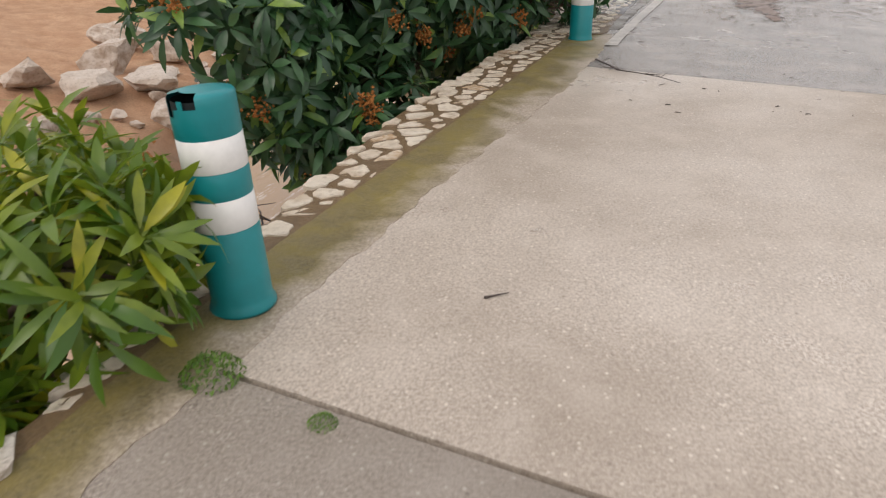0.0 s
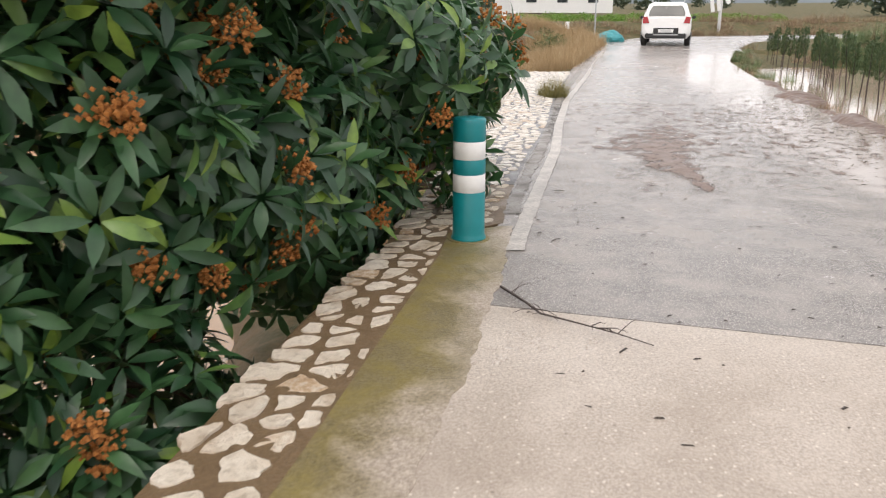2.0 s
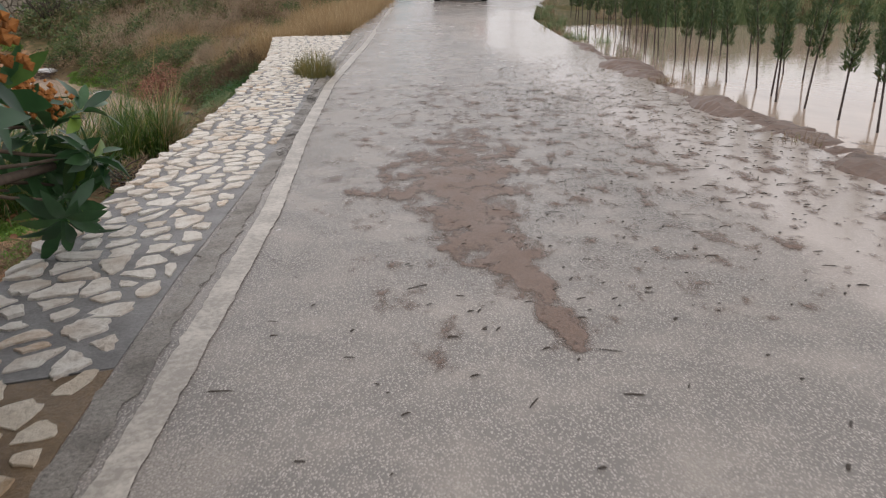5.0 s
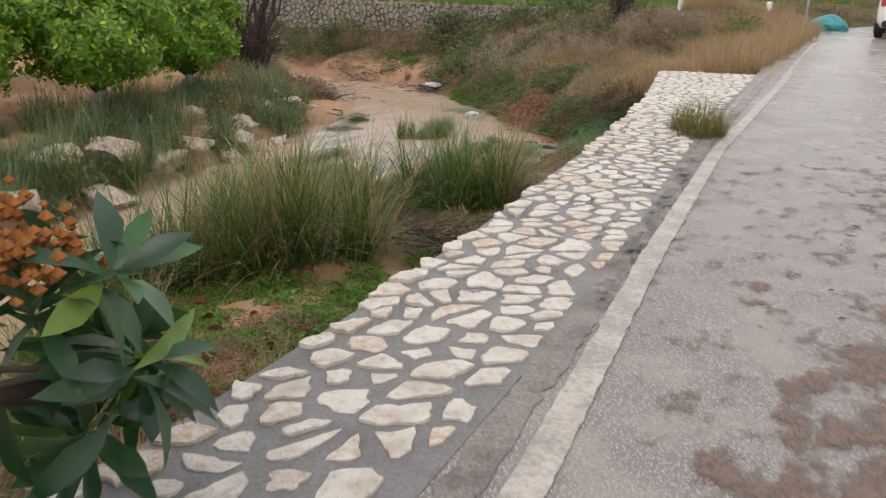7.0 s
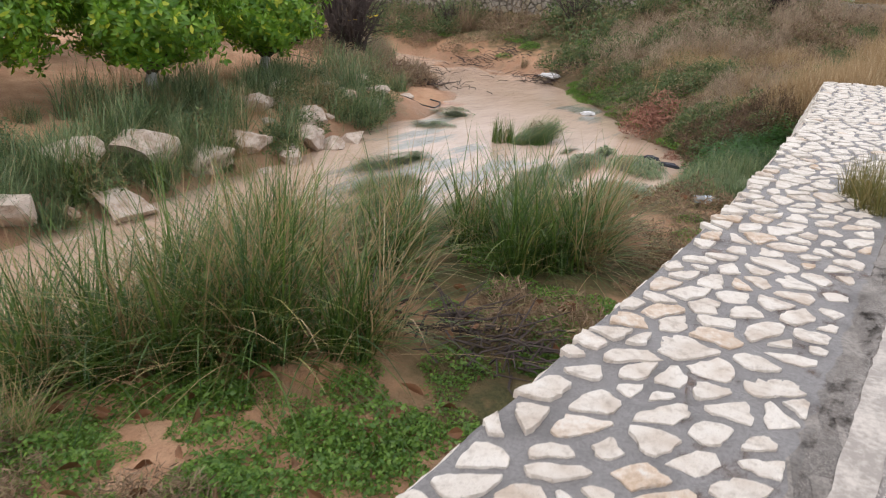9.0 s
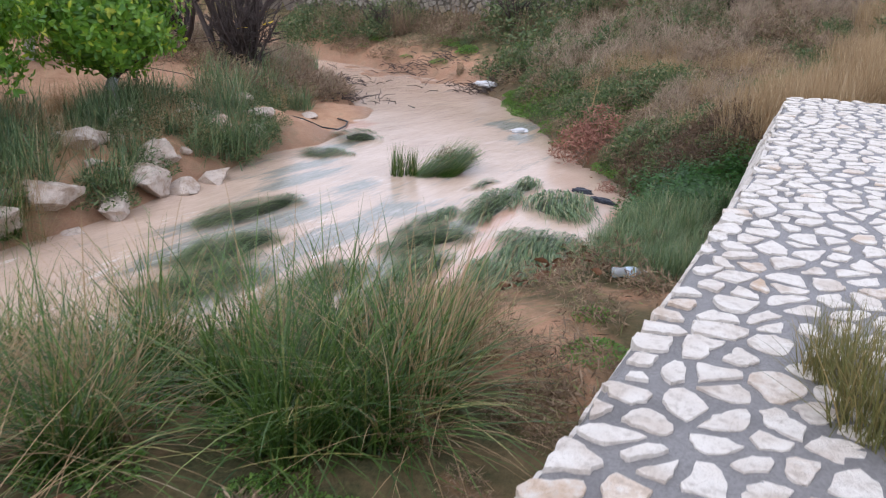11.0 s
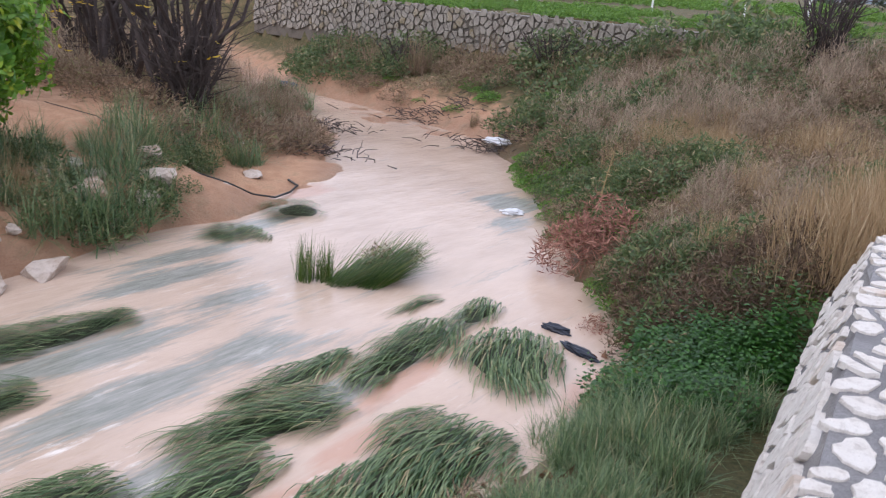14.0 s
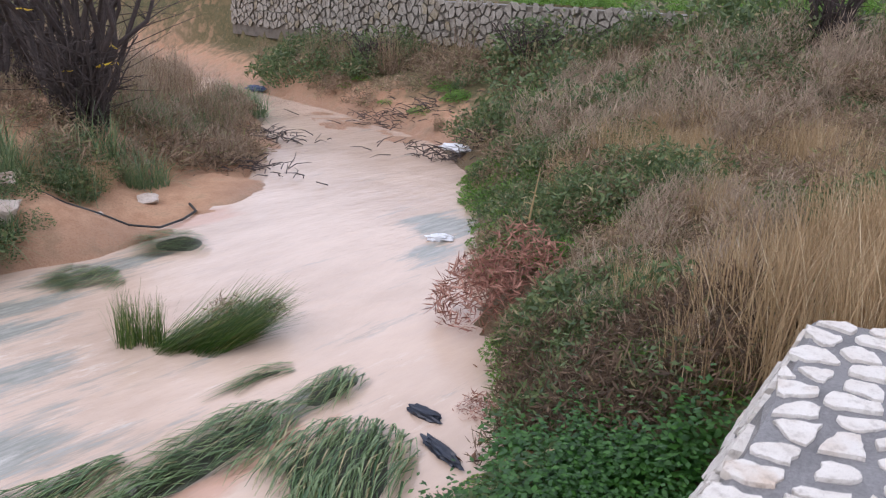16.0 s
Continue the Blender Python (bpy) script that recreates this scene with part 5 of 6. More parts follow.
for i, (x, y, r) in enumerate(((-4.0, 16.9, 0.30), (-3.75, 16.4, 0.34), (-3.5, 16.7, 0.24), (-3.6, 15.6, 0.3), (-3.9, 15.0, 0.34), (-3.45, 17.3, 0.26), (-4.9, 17.4, 0.26), (-4.6, 16.3, 0.28), (-4.2, 18.6, 0.24), (-3.9, 19.4, 0.22),
                               (-4.0, 14.2, 0.36), (-4.4, 13.4, 0.42), (-3.9, 12.5, 0.38), (-4.6, 12.6, 0.34), (-4.3, 11.4, 0.4), (-4.9, 10.9, 0.36), (-4.1, 10.0, 0.36), (-4.6, 19.9, 0.2), (-4.2, 21.6, 0.14), (-5.1, 22.3, 0.18),
                               (-4.4, 4.2, 0.5), (-4.0, 5.0, 0.45), (-5.2, 4.6, 0.5), (-4.8, 5.6, 0.42), (-3.9, 3.3, 0.4), (-4.9, 3.4, 0.45), (-5.8, 6.0, 0.5), (-4.3, 6.4, 0.4), (-3.8, 2.1, 0.3), (-4.6, 2.0, 0.4), (-5.6, 3.3, 0.5))):
    rock(x, y, r * (1.1 if y > 7 else 0.8), 100 + i)
rr = random.Random(61)
for i in range(46):
    y = rr.uniform(10, 20) if i < 34 else rr.uniform(2.5, 6.5)
    x = float(STREAM_X(y)) - 1.1 - rr.uniform(0.05, 1.3) - (1.6 if 15 < y else 0)
    rock(x, y, rr.uniform(0.07, 0.2), 300 + i, rr.uniform(0.5, 0.9), M_ROCK, "small broken limestone piece among the bank rocks", 0.3)
rock(-3.75, 20.45, 0.19, 150, 0.8, M_STONE, "white limestone block on red silt", z=-1.55)
for i, (x, y, r) in enumerate(((-1.05, -3.95, 0.22), (-1.25, -4.3, 0.2), (-1.0, -3.5, 0.13))):
    rock(x, y, r, 160 + i, 0.4, M_STONE, "loose limestone slab at the road edge", 0.3, -0.08)


# ---- old dry-stone wall ----
def old_wall():
    rng = random.Random(12)
    bm = bmesh.new()
    xs = np.arange(-14, 6.6, 0.5)
    ring = []
    for x in xs:
        y = float(wall_line(x))
        ring.append([bm.verts.new(p) for p in ((x, y + 0.06, -0.5), (x, y + 0.08, 0.84), (x, y + 0.4, 0.86), (x, y + 0.4, -0.5))])
    for p, q in zip(ring, ring[1:]):
        for k in range(3):
            bm.faces.new((p[k], q[k], q[k + 1], p[k + 1]))
    body = part("wall_old", bm, M_DRYGAP, None)
    tagged(body, "old dry-stone terrace wall of rough grey stones", "wall", kind="structure")
    for u, v, poly in crazy_paving(20.4, 1.15, 0.21, 0.016, rng):
        c = (sum(p[0] for p in poly) / len(poly), sum(p[1] for p in poly) / len(poly))
        r = stone_mesh(poly, c, rng, 0.055 * rng.uniform(0.5, 1.3), lambda a, b: (a, b), 0)
        if not r:
            continue
        vs = np.array([(-14 + q, float(wall_line(-14 + q)) + 0.06 - h, p - 0.22) for p, q, h in r[0]])
        m = vs.mean(0)
        put("stone", mesh("stone", vs - m, r[1], M_DRYSTONE), body, Matrix.Translation(m))


# ---- road surface: line, silt, litter ----
def strip_on_road(name, xs, y0, y1, width, mat, lift, rag, label, category):
    rng = random.Random(3)
    v, f = [], []
    ys = np.arange(y0, y1, 0.05)
    for y in ys:
        x = float(xs(y))
        z = float(Z_ROAD(y)) + lift
        v += [(x - width / 2 + rng.gauss(0, rag), y, z), (x + width / 2 + rng.gauss(0, rag), y, z)]
    f = [(2 * i, 2 * i + 1, 2 * i + 3, 2 * i + 2) for i in range(len(ys) - 1)]
    return tagged(new(name, mesh(name, v, f, mat)), label, category, kind="structure")


def line_mat():
    k = Mat("worn_line", 0.4)
    fine, mid = k.noise(45, 5, 0.7), k.noise(5, 4)
    f = k.step(k.math("ADD", fine, k.math("MULTIPLY", mid, 0.8)), 0.72, 1.02, 0.0, 1.0)
    return k.done(k.mix(f, (0.50, 0.455, 0.405), (0.28, 0.25, 0.22)), 0.38, fine, 0.3, 0.005)


strip_on_road("road_line", X_LINE, 1.7, 24, 0.11, line_mat(), 0.0065, 0.003, "worn white edge line on the asphalt", "road marking")


strip_on_road("road_shoulder", lambda y: (X_IN(y) + X_LINE(y)) / 2 - 0.03, 2.6, END_Y, 0.11, mortar_mat("shoulder_grit", (0.10, 0.09, 0.08), (0.34, 0.305, 0.27)), 0.0045, 0.010, "dark gritty strip beside the wall", "road edge")


def silt_mat():
    k = Mat("thin_silt", 0.42)
    fine, mid, grain = k.noise(7, 8, 0.72, (1.0, 0.6, 1.0), -20), k.noise(4, 4), k.noise(130, 3, 0.7)
    c = k.mix(k.step(grain, 0.35, 0.7), (0.11, 0.070, 0.052), (0.23, 0.150, 0.112))
    m = k.done(c, k.step(mid, 0.3, 0.7, 0.3, 0.55), k.math("ADD", grain, fine), 0.6, 0.006)
    f = k.step(k.math("ADD", k.attr("silt"), k.math("ADD", k.math("MULTIPLY", k.math("SUBTRACT", fine, 0.5), 4.2), k.math("MULTIPLY", k.math("SUBTRACT", mid, 0.5), 1.6))), 0.22, 0.85)
    tr = k.t.nodes.new("ShaderNodeBsdfTransparent")
    mx = k.t.nodes.new("ShaderNodeMixShader")
    k.put(mx.inputs[0], f)
    k.t.links.new(tr.outputs[0], mx.inputs[1])
    k.t.links.new(k.b.outputs[0], mx.inputs[2])
    k.t.links.new(mx.outputs[0], k.t.nodes["Material Output"].inputs[0])
    return m


def silt_patch():
    """The tongue of red silt that the flood left across the lane."""
    xs, ys = np.arange(2.2, 6.6, 0.05), np.arange(3.2, 10, 0.05)
    gx, gy = np.meshgrid(xs, ys)
    cx = np.interp(gy, (3.3, 4.2, 4.9, 5.4, 6.1, 7.1, 8.5), (2.82, 2.93, 3.02, 3.15, 3.4, 3.8, 4.3))
    hw = np.interp(gy, (3.3, 3.9, 4.4, 4.9, 5.3, 5.7, 6.4, 7.3, 8.5), (0.03, 0.15, 0.23, 0.28, 0.40, 0.48, 0.46, 0.35, 0.2))
    core = 1 - np.abs(gx - cx) / hw
    core = np.clip(core * 0.9 + 0.35, 0, 1.0) * (0.25 + 0.75 * sstep(7.6, 5.2, gy))
    pr = np.hypot((gx - 2.85) * 0.66 + (gy - 5.25) * 0.75, ((gx - 2.85) * 0.75 - (gy - 5.25) * 0.66) * 0.30) / 0.13
    core = np.maximum(core, np.clip(1.1 - pr * 0.6, 0, 0.75))
    haze = 0.16 * sstep(3.0, 4.2, gx) * sstep(3.6, 5.0, gy) * sstep(9.8, 8.0, gy)
    mask = np.maximum(core, haze)
    n = len(xs)
    v = np.stack([gx.ravel(), gy.ravel(), np.full(gx.size, 0.0045)], 1)
    i, j = np.meshgrid(np.arange(n - 1), np.arange(len(ys) - 1))
    q = (j * n + i).ravel()
    me = quads("silt_patch", v, np.stack([q, q + 1, q + n + 1, q + n], 1), silt_mat())
    me.attributes.new("silt", "FLOAT", "POINT").data.foreach_set("value", mask.ravel())
    tagged(new("silt_patch", me), "tongue of reddish silt on the wet asphalt", "mud", kind="structure")


silt_patch()
M_LITTER = plain("wet_dark_litter", (0.05, 0.035, 0.025), 0.6, 0, 0.4, 30)


def litter():
    """Clods, leaves and stalks washed over the road."""
    rng = random.Random(9)
    s = Soup()
    spots = []
    for _ in range(1500):
        y = 3.2 + 10 * rng.betavariate(1.6, 1.8)
        t = rng.betavariate(2.2, 1.3)
        x = float(X_LINE(y)) + 0.6 + t * (float(X_RIGHT(y)) - float(X_LINE(y)) - 0.6)
        spots.append((x, y))
    for _ in range(120):
        y = rng.uniform(-0.5, 4.5)
        spots.append((float(X_LINE(max(y, 1.5))) + rng.uniform(-0.1, 2.2), y))
    for x, y in spots:
        a = rng.uniform(-0.6, 0.9)
        ln, w, h = rng.uniform(0.005, 0.022) * (2.6 if rng.random() < 0.1 else 1), rng.uniform(0.002, 0.007), rng.uniform(0.002, 0.006)
        c, q = math.cos(a), math.sin(a)
        pts = np.array([(-ln, -w * 0.4, 0), (ln, -w, 0), (ln * 0.8, w, 0), (-ln * 0.7, w, 0), (-ln * 0.5, 0, h), (ln * 0.5, 0, h * 0.8)])
        pts = pts @ np.array([[c, q, 0], [-q, c, 0], [0, 0, 1]]) + np.array([x, y, float(Z_ROAD(y)) + 0.0035])
        s.add(pts, [(0, 1, 5, 4), (1, 2, 5), (2, 3, 4, 5), (3, 0, 4)])
    tagged(new("litter", s.mesh("litter", M_LITTER)), "dark clods, leaves and stalks washed onto the road", "debris", kind="stuff")


litter()


def twig(name, pts, r, label, mat=M_DARKBARK, extra=0, seed=1):
    rng = random.Random(seed)
    bm = bmesh.new()
    tube(bm, [Vector(p) for p in pts], [r * (1 - 0.7 * i / (len(pts) - 1)) for i in range(len(pts))], 5)
    for _ in range(extra):
        i = rng.randint(0, len(pts) - 2)
        p = Vector(pts[i]).lerp(Vector(pts[i + 1]), rng.random())
        d = Vector((rng.uniform(-1, 1), rng.uniform(-1, 1), rng.uniform(0, 0.35))) * 0.14
        tube(bm, [p, p + d * 0.6 + Vector((0, 0, 0.01)), p + d], [r * 0.4, r * 0.3, r * 0.15], 4)
    return tagged(part(name, bm, mat, None), label, "twig")


twig("fallen_branch", [(0.80, 1.05, 0.012), (0.88, 0.80, 0.02), (0.93, 0.66, 0.012), (1.05, 0.50, 0.03), (1.2, 0.36, 0.03), (1.33, 0.27, 0.01)], 0.007, "thin fallen branch with side twigs on wet concrete", extra=14)
twig("stick", [(0.12, -2.96, 0.008), (0.2, -2.92, 0.009)], 0.005, "short broken stick on the concrete")
for x, y, s in ((-0.62, -3.48, 0.35), (-0.26, -3.66, 0.15)):
    tagged(plant("green_weed", HERB[0], x, y, s, z=0.0, sz=s * 1.6), "small bright green weed in a concrete joint", "weed", group="joint weeds")
M_TUFT = leaf_mat("verge_tuft", (0.10, 0.12, 0.03), (0.25, 0.20, 0.07), (0.36, 0.26, 0.11), 0.6, 0.3)
VT = tussock_mesh("verge_tuft", RG, 330, 0.16, 0.42, 0.005, 0.6, 0.8, M_TUFT)
for x, y, s in ((3.2, 11.0, 1.0), (3.38, 11.15, 0.8), (3.1, 11.3, 0.7)):
    tagged(plant("verge_tuft", VT, x, y, s, z=-0.01), "yellow-green grass tuft between wall and road", "grass", group="verge tufts")


# ---- flooded field ----
def flood():
    xs = np.unique(np.concatenate([np.arange(0, 12, 0.5), np.arange(12, 60, 4)]))
    ys = np.arange(-14, 21, 0.5)
    v, f = [], []
    for y in ys:
        for x in xs:
            v.append((float(X_RIGHT(y)) + 0.05 + x, y, -0.055))
    n = len(xs)
    for j in range(len(ys) - 1):
        for i in range(n - 1):
            f.append((j * n + i, j * n + i + 1, (j + 1) * n + i + 1, (j + 1) * n + i))
    tagged(new("flood_water", mesh("flood_water", v, f, M_FLOOD, True)), "still muddy floodwater covering the field", "water", kind="structure")


flood()


def mud_ridge():
    rng = random.Random(31)
    v, f = [], []
    ys = np.arange(1.0, 15, 0.08)
    n = 9
    for y in ys:
        h = max(0.0, 0.055 + 0.05 * math.sin(y * 1.9) + 0.03 * math.sin(y * 5.3)) * (0.4 + 0.6 * float(sstep(15, 12, y)))
        for j in range(n):
            t = j / (n - 1)
            x = float(X_RIGHT(y)) + (t - 0.45) * (0.8 + 0.3 * math.sin(y * 1.3))
            v.append((x, y, -0.075 + (h + 0.03) * math.sin(math.pi * t) + rng.uniform(-0.014, 0.02)))
    for i in range(len(ys) - 1):
        for j in range(n - 1):
            f.append((i * n + j, i * n + j + 1, (i + 1) * n + j + 1, (i + 1) * n + j))
    tagged(new("mud_ridge", mesh("mud_ridge", v, f, M_MUD)), "low ridge of brown mud between road and flooded field", "mud", kind="structure")


mud_ridge()


def sapling(seed):
    rng = random.Random(seed)
    root = new("sapling")
    bm = bmesh.new()
    h = rng.uniform(0.85, 1.15)
    lx, ly = rng.uniform(-0.12, 0.12), rng.uniform(-0.12, 0.12)
    tube(bm, [Vector((0, 0, -0.15)), Vector((lx * 0.4, ly * 0.4, h * 0.45)), Vector((lx, ly, h * 0.95))], [0.012, 0.010, 0.004], 5)
    part("stem", bm, M_DARKBARK, root)
    s = Soup()
    for _ in range(230):
        t = rng.uniform(0.42, 1.0)
        p = Vector((lx * t, ly * t, h * t))
        r = 0.085 * math.sin(math.pi * min(1, (t - 0.36) / 0.68)) ** 0.6
        a = rng.uniform(0, 6.28)
        p += Vector((math.cos(a), math.sin(a), 0)) * r * rng.uniform(0.2, 1)
        rosette(s, p, (math.cos(a) * 0.4, math.sin(a) * 0.4, 1), rng, 0.075, 0.014, 2, (5, 35))
    put("foliage", s.mesh("foliage", M_SAP), root)
    return tagged(root, "thin upright sapling standing in floodwater", "sapling", group="sapling row")


SAPS = [sapling(60 + i) for i in range(4)]
rs = random.Random(4)
k = 0
t = 0.0
while t < 1:
    x, y = 6.35 + 6.6 * t, 4.0 + 18.8 * t
    for row in range(2):
        m = pose(x + row * 0.9 + rs.uniform(-0.1, 0.1), y - row * 0.3 + rs.uniform(-0.12, 0.12), -0.06, 0, 0, rs.uniform(0, 360))
        if row and rs.random() < (0.9 if t < 0.25 else 0.5):
            continue
        if k < 4:
            SAPS[k].matrix_basis = m
        else:
            copy_thing(SAPS[k % 4], m)
        k += 1
    t += rs.uniform(0.02, 0.042)


# ---- road beyond the bend ----
def bend_road():
    pts = [(9.9, 24.0, 2.35), (11.0, 26.8, 2.4), (13.2, 30.2, 2.4), (17.3, 33.9, 2.3), (24, 38.0, 2.3), (34, 43, 2.3), (60, 53, 2.3)]
    v, f = [], []
    for i, (x, y, w) in enumerate(pts):
        a, b = Vector(pts[max(i - 1, 0)][:2]), Vector(pts[min(i + 1, len(pts) - 1)][:2])
        d = (b - a).normalized()
        for k, dz in ((-1.1, -0.14), (-1, 0.0), (0, 0.0), (1, 0.0), (1.1, -0.14)):
            v.append((x + d.y * w * k, y - d.x * w * k, float(Z_ROAD(y)) + 0.005 + dz))
    for i in range(len(pts) - 1):
        for j in range(4):
            f.append((5 * i + j, 5 * i + j + 1, 5 * i + j + 6, 5 * i + j + 5))
    tagged(new("road_bend", mesh("road_bend", v, f, M_ASPH, True)), "wet asphalt road curving away", "road", kind="structure")


bend_road()


# ---- car ----
M_CARW = plain("white_car_paint", (0.80, 0.80, 0.80), 0.18, 0, 0.03, 3)
M_GLASS = plain("dark_car_glass", (0.012, 0.018, 0.02), 0.28, 0, 0.1, 4)
M_BLACK = plain("black_plastic", (0.02, 0.02, 0.02), 0.5)
M_TYRE = plain("tyre_rubber", (0.018, 0.018, 0.018), 0.85)
M_RED = plain("red_lamp", (0.38, 0.02, 0.025), 0.15)
M_STEEL = plain("galvanised_steel", (0.42, 0.43, 0.44), 0.4, 0.8, 0.15)
M_WHITEP = plain("white_paint", (0.75, 0.75, 0.74), 0.5, 0, 0.15, 15)
M_GREYP = plain("grey_plate", (0.55, 0.55, 0.55), 0.5)


def car():
    root = new("car")
    root.matrix_basis = pose(10.44, 25.55, float(Z_ROAD(25.8)) + 0.005, 0, 0, -21)
    tagged(root, "white hatchback car seen from behind on the wet road", "car")
    # the body as sections along its length: y, half width at sill, shoulder, roof; heights
    secs = [(-0.62, 0.70, 0.78, 0.60, 0.42, 0.80, 0.98), (-0.55, 0.80, 0.845, 0.62, 0.30, 0.90, 1.10), (-0.40, 0.84, 0.86, 0.62, 0.26, 0.93, 1.42), (-0.15, 0.855, 0.865, 0.61, 0.26, 0.94, 1.50),
            (0.6, 0.86, 0.865, 0.60, 0.26, 0.95, 1.53), (1.5, 0.86, 0.865, 0.58, 0.26, 0.95, 1.49), (2.15, 0.86, 0.86, 0.56, 0.26, 0.95, 1.05), (2.9, 0.84, 0.83, 0.6, 0.26, 0.84, 0.90), (3.4, 0.74, 0.72, 0.5, 0.34, 0.70, 0.76)]
    bm = bmesh.new()
    rings = []
    for y, w0, w1, w2, z0, z1, z2 in secs:
        half = [(w0 * 0.86, z0), (w0, z0 + 0.14), (w1, (z0 + z1) / 2 + 0.1), (w1 * 0.985, z1), (w2 + 0.03, z2 - 0.05), (w2 * 0.82, z2)]
        ring = [(x, z) for x, z in half] + [(-x, z) for x, z in half[::-1]]
        rings.append([bm.verts.new((x, y, z)) for x, z in ring])
    for a, b in zip(rings, rings[1:]):
        for i in range(12):
            bm.faces.new((a[i], a[(i + 1) % 12], b[(i + 1) % 12], b[i]))
    bm.faces.new(rings[0][::-1])
    bm.faces.new(rings[-1])
    bmesh.ops.recalc_face_normals(bm, faces=bm.faces)
    body = part("body", bm, M_CARW, root, "glossy white bodywork", True)
    body.data.polygons.foreach_set("use_smooth", [False] * len(body.data.polygons))
    md = body.modifiers.new("bevel", "BEVEL")
    md.width, md.segments, md.limit_method = 0.03, 2, "ANGLE"

    def panel(name, pts, mat, label="", thick=0.025):
        b = bmesh.new()
        vs = [b.verts.new(p) for p in pts]
        fc = b.faces.new(vs)
        r = bmesh.ops.extrude_face_region(b, geom=[fc])
        for g in r["geom"]:
            if isinstance(g, bmesh.types.BMVert):
                g.co.y -= thick
        bmesh.ops.recalc_face_normals(b, faces=b.faces)
        return part(name, b, mat, root, label)

    panel("rear_window", [(-0.62, -0.585, 1.03), (0.62, -0.585, 1.03), (0.60, -0.52, 1.2), (0.50, -0.43, 1.39), (-0.50, -0.43, 1.39), (-0.60, -0.52, 1.2)], M_GLASS, "dark tinted rear window", 0.02)
    for s in (-1, 1):
        panel("tail_lamp", [(s * 0.58, -0.625, 0.80), (s * 0.80, -0.60, 0.78), (s * 0.815, -0.575, 1.0), (s * 0.66, -0.60, 1.02)], M_RED, "red tail lamp", 0.035)
        for y in (-0.02, 2.5):
            bm = bmesh.new()
            lathe(bm, [(0.0, -0.1), (0.20, -0.1), (0.30, -0.085), (0.315, -0.04), (0.315, 0.06), (0.29, 0.1), (0.0, 0.1)], 24, pose(s * 0.76, y, 0.315, 0, 90, 0))
            w = part("wheel", bm, M_TYRE, root, "black tyre", True)
            bm = bmesh.new()
            lathe(bm, [(0.0, 0), (0.19, 0), (0.2, 0.015), (0.0, 0.02)], 16, pose(s * 0.87, y, 0.315, 0, 90 * s, 0))
            part("rim", bm, M_STEEL, w, "grey wheel rim")
        bm = bmesh.new()
        box(bm, 0.14, 0.1, 0.12, (s * 0.95, 1.62, 1.0), 0.03)
        part("mirror", bm, M_BLACK, root)
        bm = bmesh.new()
        tube(bm, [Vector((s * 0.56, -0.1, 1.52)), Vector((s * 0.56, 0.5, 1.585)), Vector((s * 0.55, 1.2, 1.54))], [0.018, 0.018, 0.018], 6)
        part("roof_rail", bm, M_STEEL, root)
    bm = bmesh.new()
    box(bm, 1.42, 0.10, 0.17, (0, -0.60, 0.36), 0.03)
    part("bumper", bm, M_BLACK, root, "black lower bumper with grey skid plate")
    bm = bmesh.new()
    box(bm, 0.86, 0.05, 0.05, (0, -0.66, 0.40), 0.01)
    part("skid_plate", bm, M_STEEL, root)
    bm = bmesh.new()
    box(bm, 0.86, 0.02, 0.20, (0, -0.635, 0.53), 0.008)
    part("plate_recess", bm, M_BLACK, root)
    bm = bmesh.new()
    box(bm, 0.52, 0.015, 0.11, (0, -0.65, 0.53), 0.004)
    part("number_plate", bm, M_WHITEP, root, "white plate with a dark bar")
    bm = bmesh.new()
    box(bm, 0.36, 0.008, 0.05, (0, -0.66, 0.53))
    part("plate_bar", bm, M_GREYP, root)
    return root


car()


# ---- posts, signs, tarpaulin ----
def post(name, x, y, h, r, mat, label, category, sign=None):
    z = put_on(x, y)
    root = new(name)
    root.location = (x, y, z)
    bm = bmesh.new()
    lathe(bm, [(r, -0.1), (r, h - 0.01), (r * 0.85, h), (0, h)], 12)
    part("pole", bm, mat, root, smooth=True)
    if sign:
        for sx, sz, turn in sign:
            bm = bmesh.new()
            for k in (-1, 1):
                box(bm, 0.62, 0.02, 0.2, (0.2, 0, k * 0.17), 0.004)
            part("sign_board", bm, M_WHITEP, root, "white arrow-shaped board", m=pose(sx, -0.08, sz, 0, turn, 0))
    return tagged(root, label, category)


post("sign_post", 17.6, 37.6, 2.9, 0.08, M_GREYP, "grey post with two white arrow boards", "sign", ((0.25, 2.0, 55), (-0.35, 1.6, 80)))
post("street_post", 8.9, 29.6, 3.2, 0.03, M_STEEL, "thin galvanised post at the verge", "post")
for x, y in ((8.2, 31.5), (5.2, 30.0), (6.4, 35)):
    post("marker_post", x, y, 0.75, 0.09, M_WHITEP, "short white marker post in the grass", "post")
for x, y, h in ((-2, 41, 1.4), (3, 42.5, 1.4), (8.5, 46, 1.5), (1.2, 38.5, 1.5), (-8, 44, 1.4)):
    post("fence_post", x, y, h, 0.035, M_WHITEP, "thin pale fence post in the field", "post")


